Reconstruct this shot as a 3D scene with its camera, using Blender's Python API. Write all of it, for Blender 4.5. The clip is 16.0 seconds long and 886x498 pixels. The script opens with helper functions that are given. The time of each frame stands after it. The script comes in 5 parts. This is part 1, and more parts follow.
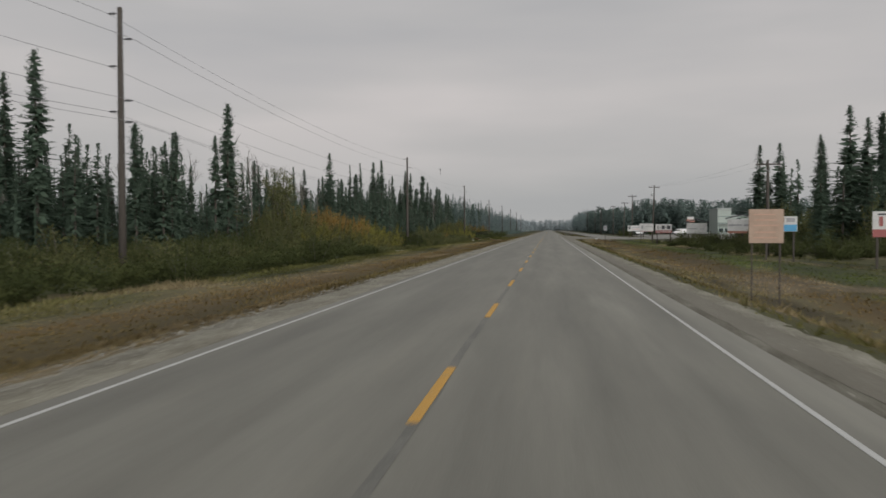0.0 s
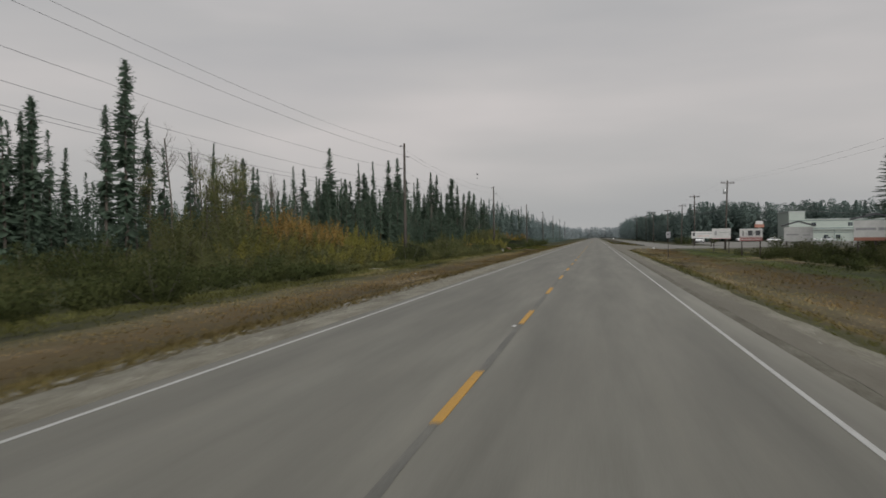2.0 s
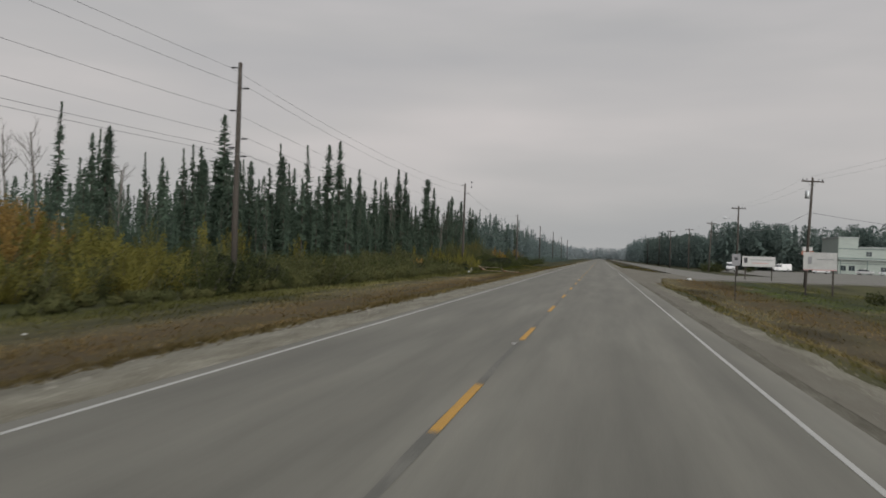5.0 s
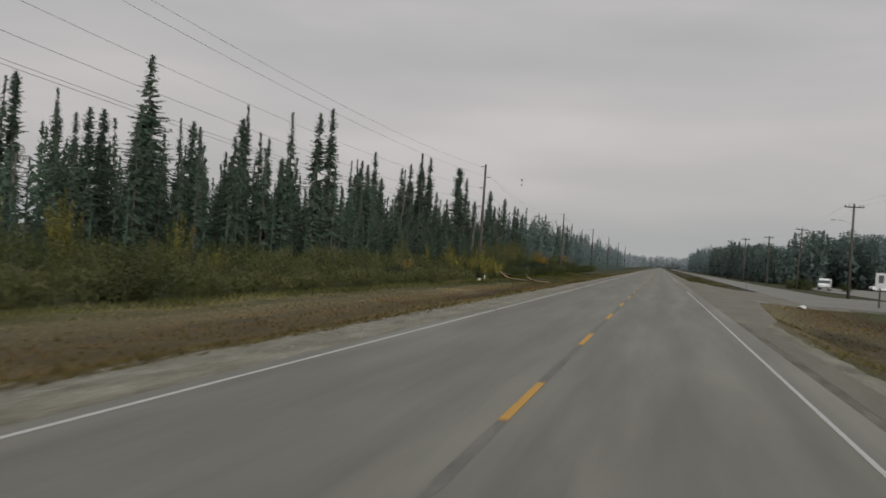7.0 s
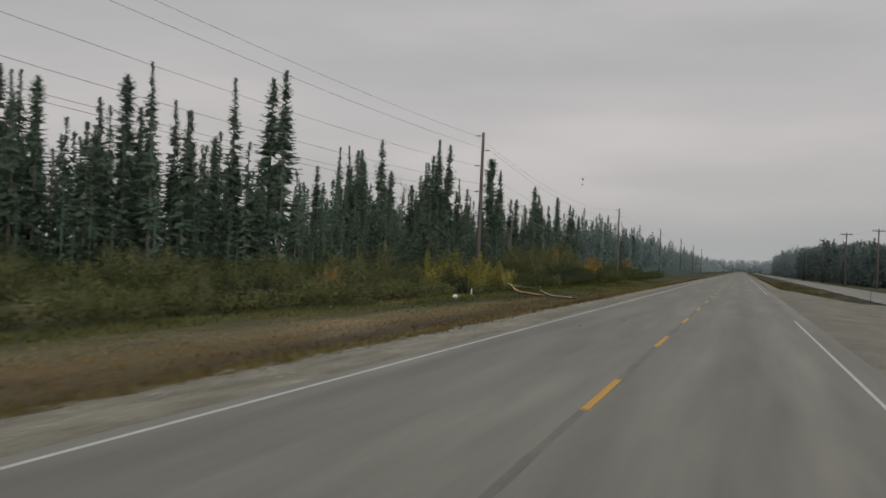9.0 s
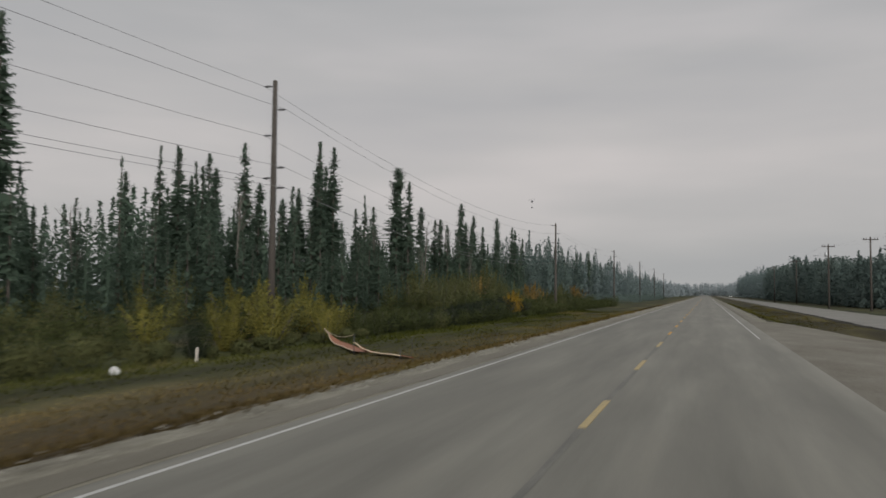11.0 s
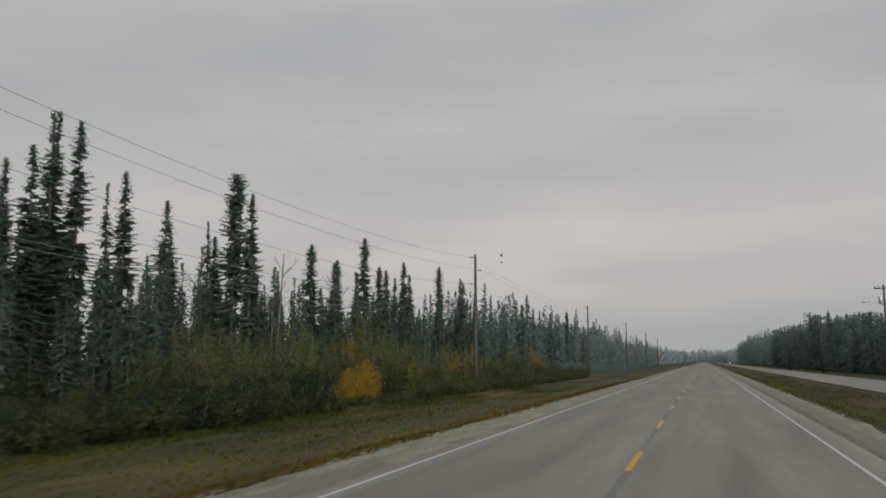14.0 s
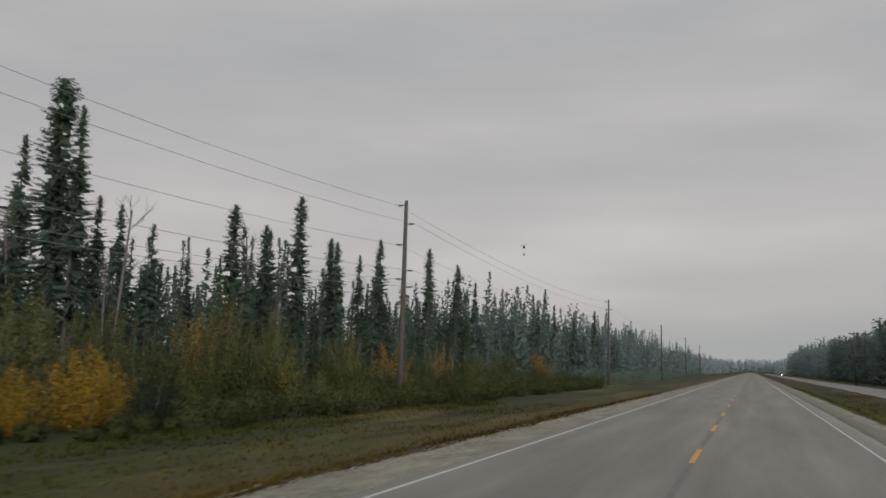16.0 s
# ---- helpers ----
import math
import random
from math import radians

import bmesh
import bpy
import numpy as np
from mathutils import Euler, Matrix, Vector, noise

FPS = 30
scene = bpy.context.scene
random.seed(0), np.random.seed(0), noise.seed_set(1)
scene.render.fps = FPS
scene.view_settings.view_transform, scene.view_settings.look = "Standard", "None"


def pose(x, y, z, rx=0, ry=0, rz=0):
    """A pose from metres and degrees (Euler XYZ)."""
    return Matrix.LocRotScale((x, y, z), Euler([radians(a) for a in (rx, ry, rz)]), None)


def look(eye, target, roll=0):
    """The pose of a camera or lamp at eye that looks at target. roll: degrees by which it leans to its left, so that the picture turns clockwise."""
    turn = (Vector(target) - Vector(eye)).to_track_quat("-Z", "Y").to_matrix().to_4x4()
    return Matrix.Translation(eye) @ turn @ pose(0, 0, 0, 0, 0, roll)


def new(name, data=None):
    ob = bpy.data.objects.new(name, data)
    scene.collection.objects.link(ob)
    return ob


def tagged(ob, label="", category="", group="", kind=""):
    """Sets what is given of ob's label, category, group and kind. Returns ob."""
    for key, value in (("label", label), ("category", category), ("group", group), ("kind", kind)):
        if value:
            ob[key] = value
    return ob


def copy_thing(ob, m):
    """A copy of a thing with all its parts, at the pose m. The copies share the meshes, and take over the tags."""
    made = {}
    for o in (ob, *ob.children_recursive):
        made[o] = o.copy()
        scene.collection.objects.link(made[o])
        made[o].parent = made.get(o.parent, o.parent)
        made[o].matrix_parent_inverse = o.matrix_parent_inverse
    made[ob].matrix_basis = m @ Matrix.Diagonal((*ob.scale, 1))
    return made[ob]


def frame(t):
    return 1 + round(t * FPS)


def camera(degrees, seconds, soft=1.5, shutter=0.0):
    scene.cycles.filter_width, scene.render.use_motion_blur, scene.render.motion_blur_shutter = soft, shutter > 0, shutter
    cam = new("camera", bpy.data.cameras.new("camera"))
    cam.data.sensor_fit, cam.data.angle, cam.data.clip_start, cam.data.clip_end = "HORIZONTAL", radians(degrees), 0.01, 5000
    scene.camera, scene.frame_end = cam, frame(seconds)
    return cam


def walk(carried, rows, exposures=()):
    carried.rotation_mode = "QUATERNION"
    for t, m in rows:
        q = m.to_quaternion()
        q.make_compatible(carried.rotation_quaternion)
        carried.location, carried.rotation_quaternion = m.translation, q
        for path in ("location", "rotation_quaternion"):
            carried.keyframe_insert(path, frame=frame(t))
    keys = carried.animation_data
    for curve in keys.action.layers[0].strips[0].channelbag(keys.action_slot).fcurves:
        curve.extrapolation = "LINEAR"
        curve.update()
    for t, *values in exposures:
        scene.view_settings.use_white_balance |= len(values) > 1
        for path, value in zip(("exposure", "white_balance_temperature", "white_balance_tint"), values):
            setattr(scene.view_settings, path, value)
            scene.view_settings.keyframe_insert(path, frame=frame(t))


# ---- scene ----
# ---- the camera and its way ----
cam = camera(55.8, 16.0, soft=1.6, shutter=0.4)
PATH = [
    (0, (1.204, -0.284, 1.742), (0.952, 1.699, 1.696), -0.2),
    (0.5, (1.253, 8.583, 1.735), (0.973, 10.562, 1.696), -0.2),
    (1, (1.302, 17.521, 1.763), (0.995, 19.497, 1.746), -0.3),
    (1.5, (1.406, 26.465, 1.73), (1.079, 28.438, 1.701), -0.5),
    (2, (1.47, 35.417, 1.738), (1.111, 37.384, 1.713), -0.6),
    (2.5, (1.55, 44.36, 1.722), (1.165, 46.322, 1.699), -0.9),
    (3, (1.637, 53.301, 1.718), (1.23, 55.259, 1.692), -1.1),
    (3.5, (1.633, 62.371, 1.73), (1.202, 64.324, 1.708), -1.3),
    (4, (1.58, 71.411, 1.719), (1.121, 73.357, 1.698), -1.2),
    (4.5, (1.545, 80.397, 1.727), (1.1, 82.346, 1.702), 0.8),
    (5, (1.49, 89.246, 1.722), (1.12, 91.211, 1.731), 1.9),
    (5.2, (1.526, 92.788, 1.739), (1.152, 94.752, 1.765), 1.9),
    (7.3, (1.522, 129.334, 1.787), (0.984, 131.26, 1.793), 4.2),
    (7.5, (1.538, 132.815, 1.787), (0.977, 134.735, 1.795), 4.2),
    (8, (1.644, 141.504, 1.78), (1.04, 143.41, 1.791), 3.5),
    (8.5, (1.711, 150.195, 1.797), (1.072, 152.09, 1.812), 2.9),
    (9, (1.731, 158.825, 1.803), (1.057, 160.708, 1.823), 2.6),
    (9.5, (1.703, 167.571, 1.818), (1.058, 169.464, 1.859), 2.1),
    (10, (1.703, 176.493, 1.822), (1.075, 178.39, 1.911), 0.9),
    (10.2, (1.686, 179.987, 1.823), (1.088, 181.893, 1.923), 0.8),
    (12.5, (1.405, 219.282, 1.773), (0.785, 221.181, 1.878), -0.2),
    (13, (1.341, 227.873, 1.747), (0.707, 229.767, 1.848), 0.0),
    (13.5, (1.288, 236.443, 1.765), (0.689, 238.344, 1.925), 0.2),
    (14, (1.248, 245.063, 1.766), (0.662, 246.956, 2.033), -0.1),
    (14.5, (1.222, 253.466, 1.795), (0.588, 255.343, 2.067), 0.0),
    (15, (1.185, 261.734, 1.794), (0.501, 263.593, 2.066), 1.0),
    (15.5, (1.15, 270.034, 1.756), (0.497, 271.905, 2.026), 1.2),
    (16, (1.096, 278.236, 1.765), (0.41, 280.095, 2.035), 1.6),
]
walk(cam, [(t, look(eye, target, roll)) for t, eye, target, roll in PATH])
# ---- world and sun ----
SUN_EL, SUN_AZ = radians(14), radians(148)


def node(nt, kind, **props):
    n = nt.nodes.new(kind)
    for k, v in props.items():
        n.inputs[k].default_value = v
    return n


def link(nt, a, out, b, inp):
    nt.links.new(a.outputs[out], b.inputs[inp])


def ramp(nt, stops):
    n = nt.nodes.new("ShaderNodeValToRGB")
    e = n.color_ramp.elements
    while len(e) < len(stops):
        e.new(0.5)
    for el, (p, c) in zip(e, stops):
        el.position, el.color = p, (*c, 1)
    return n


def make_world():
    w = bpy.data.worlds.new("overcast_sky")
    w.use_nodes = True
    nt = w.node_tree
    nt.nodes.clear()
    out = nt.nodes.new("ShaderNodeOutputWorld")
    bg_sky = node(nt, "ShaderNodeBackground", Strength=0.06)
    sky = nt.nodes.new("ShaderNodeTexSky")
    sky.sky_type, sky.sun_disc = "NISHITA", False
    sky.sun_elevation, sky.sun_rotation = SUN_EL, SUN_AZ
    sky.dust_density = 6.0
    hs = node(nt, "ShaderNodeHueSaturation", Saturation=0.15)
    link(nt, sky, 0, hs, "Color")
    link(nt, hs, 0, bg_sky, "Color")
    # cloud deck: long soft bands over a height gradient
    tc = nt.nodes.new("ShaderNodeTexCoord")
    sep = nt.nodes.new("ShaderNodeSeparateXYZ")
    link(nt, tc, "Generated", sep, 0)
    grad = ramp(nt, [(0.0, (0.425, 0.43, 0.43)), (0.06, (0.472, 0.468, 0.464)), (0.16, (0.558, 0.537, 0.532)), (0.30, (0.455, 0.455, 0.462)), (0.45, (0.45, 0.455, 0.462)), (0.72, (1.25, 1.255, 1.26)), (1.0, (1.9, 1.905, 1.91))])
    link(nt, sep, "Z", grad, 0)
    mp = nt.nodes.new("ShaderNodeMapping")
    mp.inputs["Scale"].default_value = (1.0, 1.0, 5.0)
    link(nt, tc, "Generated", mp, 0)
    nz = node(nt, "ShaderNodeTexNoise", Scale=1.9, Detail=4.0, Roughness=0.45)
    link(nt, mp, 0, nz, "Vector")
    cl = ramp(nt, [(0.32, (0.87, 0.885, 0.905)), (0.5, (0.98, 0.98, 0.98)), (0.66, (1.12, 1.095, 1.09))])
    link(nt, nz, 0, cl, 0)
    mul = nt.nodes.new("ShaderNodeMix")
    mul.data_type, mul.blend_type = "RGBA", "MULTIPLY"
    mul.inputs[0].default_value = 1.0
    nt.links.new(grad.outputs[0], mul.inputs[6])
    nt.links.new(cl.outputs[0], mul.inputs[7])
    bg = node(nt, "ShaderNodeBackground", Strength=1.0)
    nt.links.new(mul.outputs[2], bg.inputs["Color"])
    mix = node(nt, "ShaderNodeMixShader", Fac=0.93)
    nt.links.new(bg_sky.outputs[0], mix.inputs[1])
    nt.links.new(bg.outputs[0], mix.inputs[2])
    link(nt, mix, 0, out, "Surface")
    scene.world = w


make_world()
sun = new("sun", bpy.data.lights.new("sun", "SUN"))
sun.data.energy, sun.data.angle, sun.data.color = 3.7, radians(40), (1.0, 0.985, 0.94)
sun.matrix_world = look((0, 0, 50), (-50 * math.cos(SUN_EL) * math.sin(SUN_AZ), -50 * math.cos(SUN_EL) * math.cos(SUN_AZ), 50 - 50 * math.sin(SUN_EL)))


# ---- materials ----
def material(name, stops, scale=3.0, fine=40.0, rough=0.85, bump=0.3, metal=0.0, vary=0.0, island=0.0, stretch=(1, 1, 1), spec=0.3, fine_amount=0.35, translucent=0.0):
    """Noise-driven colour at two scales; vary: change from object to object, island: from piece to piece."""
    m = bpy.data.materials.new(name)
    m.use_nodes = True
    nt = m.node_tree
    b = nt.nodes["Principled BSDF"]
    b.inputs["Metallic"].default_value = metal
    b.inputs["Specular IOR Level"].default_value = spec
    tc = nt.nodes.new("ShaderNodeTexCoord")
    mp = nt.nodes.new("ShaderNodeMapping")
    mp.inputs["Scale"].default_value = stretch
    link(nt, tc, "Object", mp, 0)
    n1 = node(nt, "ShaderNodeTexNoise", Scale=scale, Detail=6.0, Roughness=0.6)
    n2 = node(nt, "ShaderNodeTexNoise", Scale=fine, Detail=3.0, Roughness=0.6)
    link(nt, mp, 0, n1, "Vector")
    link(nt, mp, 0, n2, "Vector")
    mix = node(nt, "ShaderNodeMix")
    mix.data_type = "FLOAT"
    mix.inputs[0].default_value = fine_amount
    nt.links.new(n1.outputs[0], mix.inputs[2])
    nt.links.new(n2.outputs[0], mix.inputs[3])
    cr = ramp(nt, stops)
    nt.links.new(mix.outputs[0], cr.inputs[0])
    last = cr.outputs[0]
    for amount, src in ((vary, "ShaderNodeObjectInfo"), (island, "ShaderNodeNewGeometry")):
        if amount:
            info = nt.nodes.new(src)
            ma = node(nt, "ShaderNodeMapRange")
            ma.inputs["To Min"].default_value, ma.inputs["To Max"].default_value = 1 - amount, 1 + amount
            nt.links.new(info.outputs["Random" if src.endswith("Info") else "Random Per Island"], ma.inputs["Value"])
            hs = nt.nodes.new("ShaderNodeHueSaturation")
            nt.links.new(ma.outputs[0], hs.inputs["Value"])
            nt.links.new(last, hs.inputs["Color"])
            last = hs.outputs[0]
    nt.links.new(last, b.inputs["Base Color"])
    rr = node(nt, "ShaderNodeMapRange")
    rr.inputs["To Min"].default_value, rr.inputs["To Max"].default_value = max(0.02, rough - 0.12), min(1, rough + 0.1)
    nt.links.new(n1.outputs[0], rr.inputs["Value"])
    nt.links.new(rr.outputs[0], b.inputs["Roughness"])
    if bump:
        bp = node(nt, "ShaderNodeBump", Strength=bump, Distance=0.02)
        nt.links.new(n2.outputs[0], bp.inputs["Height"])
        nt.links.new(bp.outputs[0], b.inputs["Normal"])
    if translucent:
        tr = nt.nodes.new("ShaderNodeBsdfTranslucent")
        nt.links.new(last, tr.inputs["Color"])
        mx = node(nt, "ShaderNodeMixShader", Fac=translucent)
        nt.links.new(b.outputs[0], mx.inputs[1])
        nt.links.new(tr.outputs[0], mx.inputs[2])
        nt.links.new(mx.outputs[0], nt.nodes["Material Output"].inputs["Surface"])
    return m


def asphalt():
    """Worn asphalt: stone speckle, drawn-out stains, paler wheel paths and dusty edges across the lanes."""
    m = material("asphalt", [(0.3, (0.065, 0.062, 0.053)), (0.5, (0.088, 0.084, 0.072)), (0.7, (0.114, 0.110, 0.095))], 0.8, 60, 0.85, 0.1, stretch=(1, 0.1, 1), fine_amount=0.12)
    nt = m.node_tree
    b = nt.nodes["Principled BSDF"]
    base = b.inputs["Base Color"].links[0].from_socket
    tc = nt.nodes.new("ShaderNodeTexCoord")
    sep = nt.nodes.new("ShaderNodeSeparateXYZ")
    link(nt, tc, "Object", sep, 0)
    mp = nt.nodes.new("ShaderNodeMapping")
    mp.inputs["Scale"].default_value = (1.0, 0.06, 1.0)
    link(nt, tc, "Object", mp, 0)
    drift = node(nt, "ShaderNodeTexNoise", Scale=0.9, Detail=4.0, Roughness=0.6)
    link(nt, mp, 0, drift, "Vector")
    lane = nt.nodes.new("ShaderNodeMath")
    lane.operation = "MULTIPLY_ADD"
    lane.inputs[1].default_value = 1.0
    nt.links.new(drift.outputs[0], lane.inputs[0])
    nt.links.new(sep.outputs["X"], lane.inputs[2])
    place = node(nt, "ShaderNodeMapRange")
    place.inputs["From Min"].default_value, place.inputs["From Max"].default_value = -3.9, 4.9
    nt.links.new(lane.outputs[0], place.inputs["Value"])
    grey = [(-4.2, 1.16), (-3.75, 1.1), (-3.3, 0.84), (-2.6, 0.97), (-1.7, 0.88), (-0.8, 1.0), (-0.1, 1.06), (0.5, 0.90), (1.0, 1.04), (1.8, 0.93), (2.6, 1.07), (3.4, 0.96), (3.8, 0.98), (4.3, 1.1)]
    bands = ramp(nt, [((x + 4.4) / 8.8, (v, v, v * 0.99)) for x, v in grey])
    nt.links.new(place.outputs[0], bands.inputs[0])
    speck = node(nt, "ShaderNodeTexVoronoi", Scale=34.0)
    link(nt, tc, "Object", speck, "Vector")
    stone = ramp(nt, [(0.0, (0.78, 0.78, 0.78)), (0.45, (1.0, 1.0, 1.0)), (1.0, (1.28, 1.27, 1.22))])
    nt.links.new(speck.outputs["Color"], stone.inputs[0])
    blot = node(nt, "ShaderNodeTexNoise", Scale=2.6, Detail=5.0, Roughness=0.62)
    link(nt, mp, 0, blot, "Vector")
    stain = ramp(nt, [(0.34, (0.84, 0.84, 0.83)), (0.5, (1.0, 1.0, 1.0)), (0.68, (1.13, 1.12, 1.10))])
    nt.links.new(blot.outputs[0], stain.inputs[0])
    for extra, amount in ((bands, 1.0), (stone, 0.05), (stain, 0.6)):
        mul = nt.nodes.new("ShaderNodeMix")
        mul.data_type, mul.blend_type = "RGBA", "MULTIPLY"
        mul.inputs[0].default_value = amount
        nt.links.new(base, mul.inputs[6])
        nt.links.new(extra.outputs[0], mul.inputs[7])
        base = mul.outputs[2]
    nt.links.new(base, b.inputs["Base Color"])
    return m


M_ASPHALT = asphalt()
M_GRAVEL = material("gravel", [(0.36, (0.059, 0.054, 0.042)), (0.46, (0.093, 0.086, 0.068)), (0.56, (0.125, 0.118, 0.096)), (0.66, (0.171, 0.161, 0.135))], 1.6, 22, 0.95, 0.9, stretch=(1, 0.3, 1), fine_amount=0.45, spec=0.1)


def turf(name, gain, island=0.0, bump=0.6):
    """Autumn turf: bands of growth along the road, streaks and mottling; x picks the band."""
    m = bpy.data.materials.new(name)
    m.use_nodes = True
    nt = m.node_tree
    b = nt.nodes["Principled BSDF"]
    b.inputs["Roughness"].default_value, b.inputs["Specular IOR Level"].default_value = 0.95, 0.15
    tc = nt.nodes.new("ShaderNodeTexCoord")
    sep = nt.nodes.new("ShaderNodeSeparateXYZ")
    link(nt, tc, "Object", sep, 0)

    def streaks(scale, stretch, detail):
        mp = nt.nodes.new("ShaderNodeMapping")
        mp.inputs["Scale"].default_value = stretch
        link(nt, tc, "Object", mp, 0)
        n = node(nt, "ShaderNodeTexNoise", Scale=scale, Detail=detail, Roughness=0.6)
        link(nt, mp, 0, n, "Vector")
        return n

    def calc(op, a, c):
        n = nt.nodes.new("ShaderNodeMath")
        n.operation = op
        for i, v in enumerate((a, c)):
            if isinstance(v, float):
                n.inputs[i].default_value = v
            else:
                nt.links.new(v, n.inputs[i])
        return n.outputs[0]

    long, patch, fine = streaks(0.45, (1.0, 0.09, 1.0), 5.0), streaks(0.22, (1.0, 0.35, 1.0), 5.0), streaks(7.0, (1.0, 0.6, 1.0), 4.0)
    wander = calc("MULTIPLY", calc("SUBTRACT", long.outputs[0], 0.5), 9.0)
    x = calc("ADD", sep.outputs["X"], wander)
    x = calc("ADD", x, calc("MULTIPLY", calc("SUBTRACT", patch.outputs[0], 0.5), 7.0))
    # greener growth, nearer to the road, past the junction
    far = node(nt, "ShaderNodeMapRange")
    far.inputs["From Min"].default_value, far.inputs["From Max"].default_value = 190.0, 255.0
    nt.links.new(sep.outputs["Y"], far.inputs["Value"])
    x = calc("SUBTRACT", x, calc("MULTIPLY", far.outputs[0], 3.6))
    band = calc("DIVIDE", calc("ADD", x, 26.0), 52.0)
    green, olive, tan, rust, brown = (0.039, 0.048, 0.017), (0.054, 0.053, 0.021), (0.094, 0.080, 0.044), (0.079, 0.057, 0.028), (0.057, 0.045, 0.021)
    cr = ramp(nt, [((v + 26) / 52, c) for v, c in ((-26, green), (-18, olive), (-15.5, tan), (-13, rust), (-11, brown), (-9, rust), (-6, brown), (5.5, olive), (8, brown), (10.5, tan), (12, rust), (14, brown), (17, green), (24, olive))])
    nt.links.new(band, cr.inputs[0])
    value = calc("ADD", calc("MULTIPLY", fine.outputs[0], 0.9), calc("MULTIPLY", patch.outputs[0], 0.7))
    value = calc("ADD", value, calc("MULTIPLY", calc("SUBTRACT", long.outputs[0], 0.5), 2.4))
    value = calc("MAXIMUM", calc("MULTIPLY", calc("ADD", value, 0.14), gain), 0.2)
    if island:
        info = nt.nodes.new("ShaderNodeNewGeometry")
        value = calc("MULTIPLY", value, calc("ADD", calc("MULTIPLY", info.outputs["Random Per Island"], 2 * island), 1.0 - island))
    fresh = nt.nodes.new("ShaderNodeMix")
    fresh.data_type, fresh.blend_type = "RGBA", "MULTIPLY"
    fresh.inputs[7].default_value = (0.55, 0.56, 0.34, 1)
    nt.links.new(far.outputs[0], fresh.inputs[0])
    # trampled straw in drawn-out patches
    lying = streaks(0.16, (1.0, 0.22, 1.0), 6.0)
    straw = ramp(nt, [(0.55, (0, 0, 0)), (0.64, (0.75, 0.75, 0.75))])
    nt.links.new(lying.outputs[0], straw.inputs[0])
    pale = nt.nodes.new("ShaderNodeMix")
    pale.data_type = "RGBA"
    pale.inputs[7].default_value = (0.135, 0.108, 0.070, 1)
    nt.links.new(straw.outputs[0], pale.inputs[0])
    nt.links.new(cr.outputs[0], pale.inputs[6])
    nt.links.new(pale.outputs[2], fresh.inputs[6])
    hs = nt.nodes.new("ShaderNodeHueSaturation")
    hs.inputs["Saturation"].default_value = 1.1
    nt.links.new(value, hs.inputs["Value"])
    nt.links.new(fresh.outputs[2], hs.inputs["Color"])
    nt.links.new(hs.outputs[0], b.inputs["Base Color"])
    if bump:
        bp = node(nt, "ShaderNodeBump", Strength=bump, Distance=0.05)
        nt.links.new(fine.outputs[0], bp.inputs["Height"])
        nt.links.new(bp.outputs[0], b.inputs["Normal"])
    else:
        tr = nt.nodes.new("ShaderNodeBsdfTranslucent")
        nt.links.new(hs.outputs[0], tr.inputs["Color"])
        mx = node(nt, "ShaderNodeMixShader", Fac=0.5)
        nt.links.new(b.outputs[0], mx.inputs[1])
        nt.links.new(tr.outputs[0], mx.inputs[2])
        nt.links.new(mx.outputs[0], nt.nodes["Material Output"].inputs["Surface"])
    return m


M_GROUND = turf("grass_ground", 0.64)
M_YELLOW = material("yellow_paint", [(0.36, (0.156, 0.100, 0.027)), (0.46, (0.244, 0.131, 0.017)), (0.7, (0.288, 0.153, 0.017))], 6, 60, 0.7, 0.3)
M_WHITE_LINE = material("white_paint_line", [(0.3, (0.137, 0.137, 0.126)), (0.45, (0.228, 0.228, 0.217)), (0.7, (0.285, 0.285, 0.274))], 3, 60, 0.7, 0.3)
M_POLE = material("weathered_pole_wood", [(0.3, (0.024, 0.021, 0.018)), (0.5, (0.041, 0.035, 0.030)), (0.7, (0.064, 0.055, 0.048))], 3, 40, 0.9, 0.5, vary=0.15, stretch=(6, 6, 0.5))
M_BARK = material("spruce_bark", [(0.3, (0.032, 0.028, 0.024)), (0.5, (0.052, 0.044, 0.037)), (0.7, (0.085, 0.074, 0.063))], 5, 30, 0.95, 0.7, stretch=(2, 2, 0.6))
M_SPRUCE = material("spruce_needles", [(0.36, (0.061, 0.090, 0.066)), (0.5, (0.076, 0.108, 0.079)), (0.64, (0.092, 0.122, 0.089))], 0.8, 8, 0.8, 0, vary=0.16, island=0.05, translucent=0.5, spec=0.04)
M_WILLOW = material("willow_leaves", [(0.36, (0.060, 0.067, 0.030)), (0.5, (0.082, 0.087, 0.037)), (0.64, (0.109, 0.105, 0.044))], 0.45, 3, 0.75, 0, vary=0.16, island=0.09, translucent=0.5, spec=0.04)
M_YELLOW_LEAF = material("yellow_autumn_leaves", [(0.36, (0.128, 0.123, 0.035)), (0.5, (0.167, 0.154, 0.040)), (0.64, (0.211, 0.180, 0.044))], 0.6, 4, 0.75, 0, vary=0.15, island=0.18, translucent=0.5, spec=0.04)
M_AMBER_LEAF = material("amber_autumn_leaves", [(0.36, (0.152, 0.103, 0.018)), (0.5, (0.228, 0.144, 0.020)), (0.64, (0.289, 0.179, 0.023))], 0.9, 5, 0.75, 0, vary=0.12, island=0.2, translucent=0.5, spec=0.04)
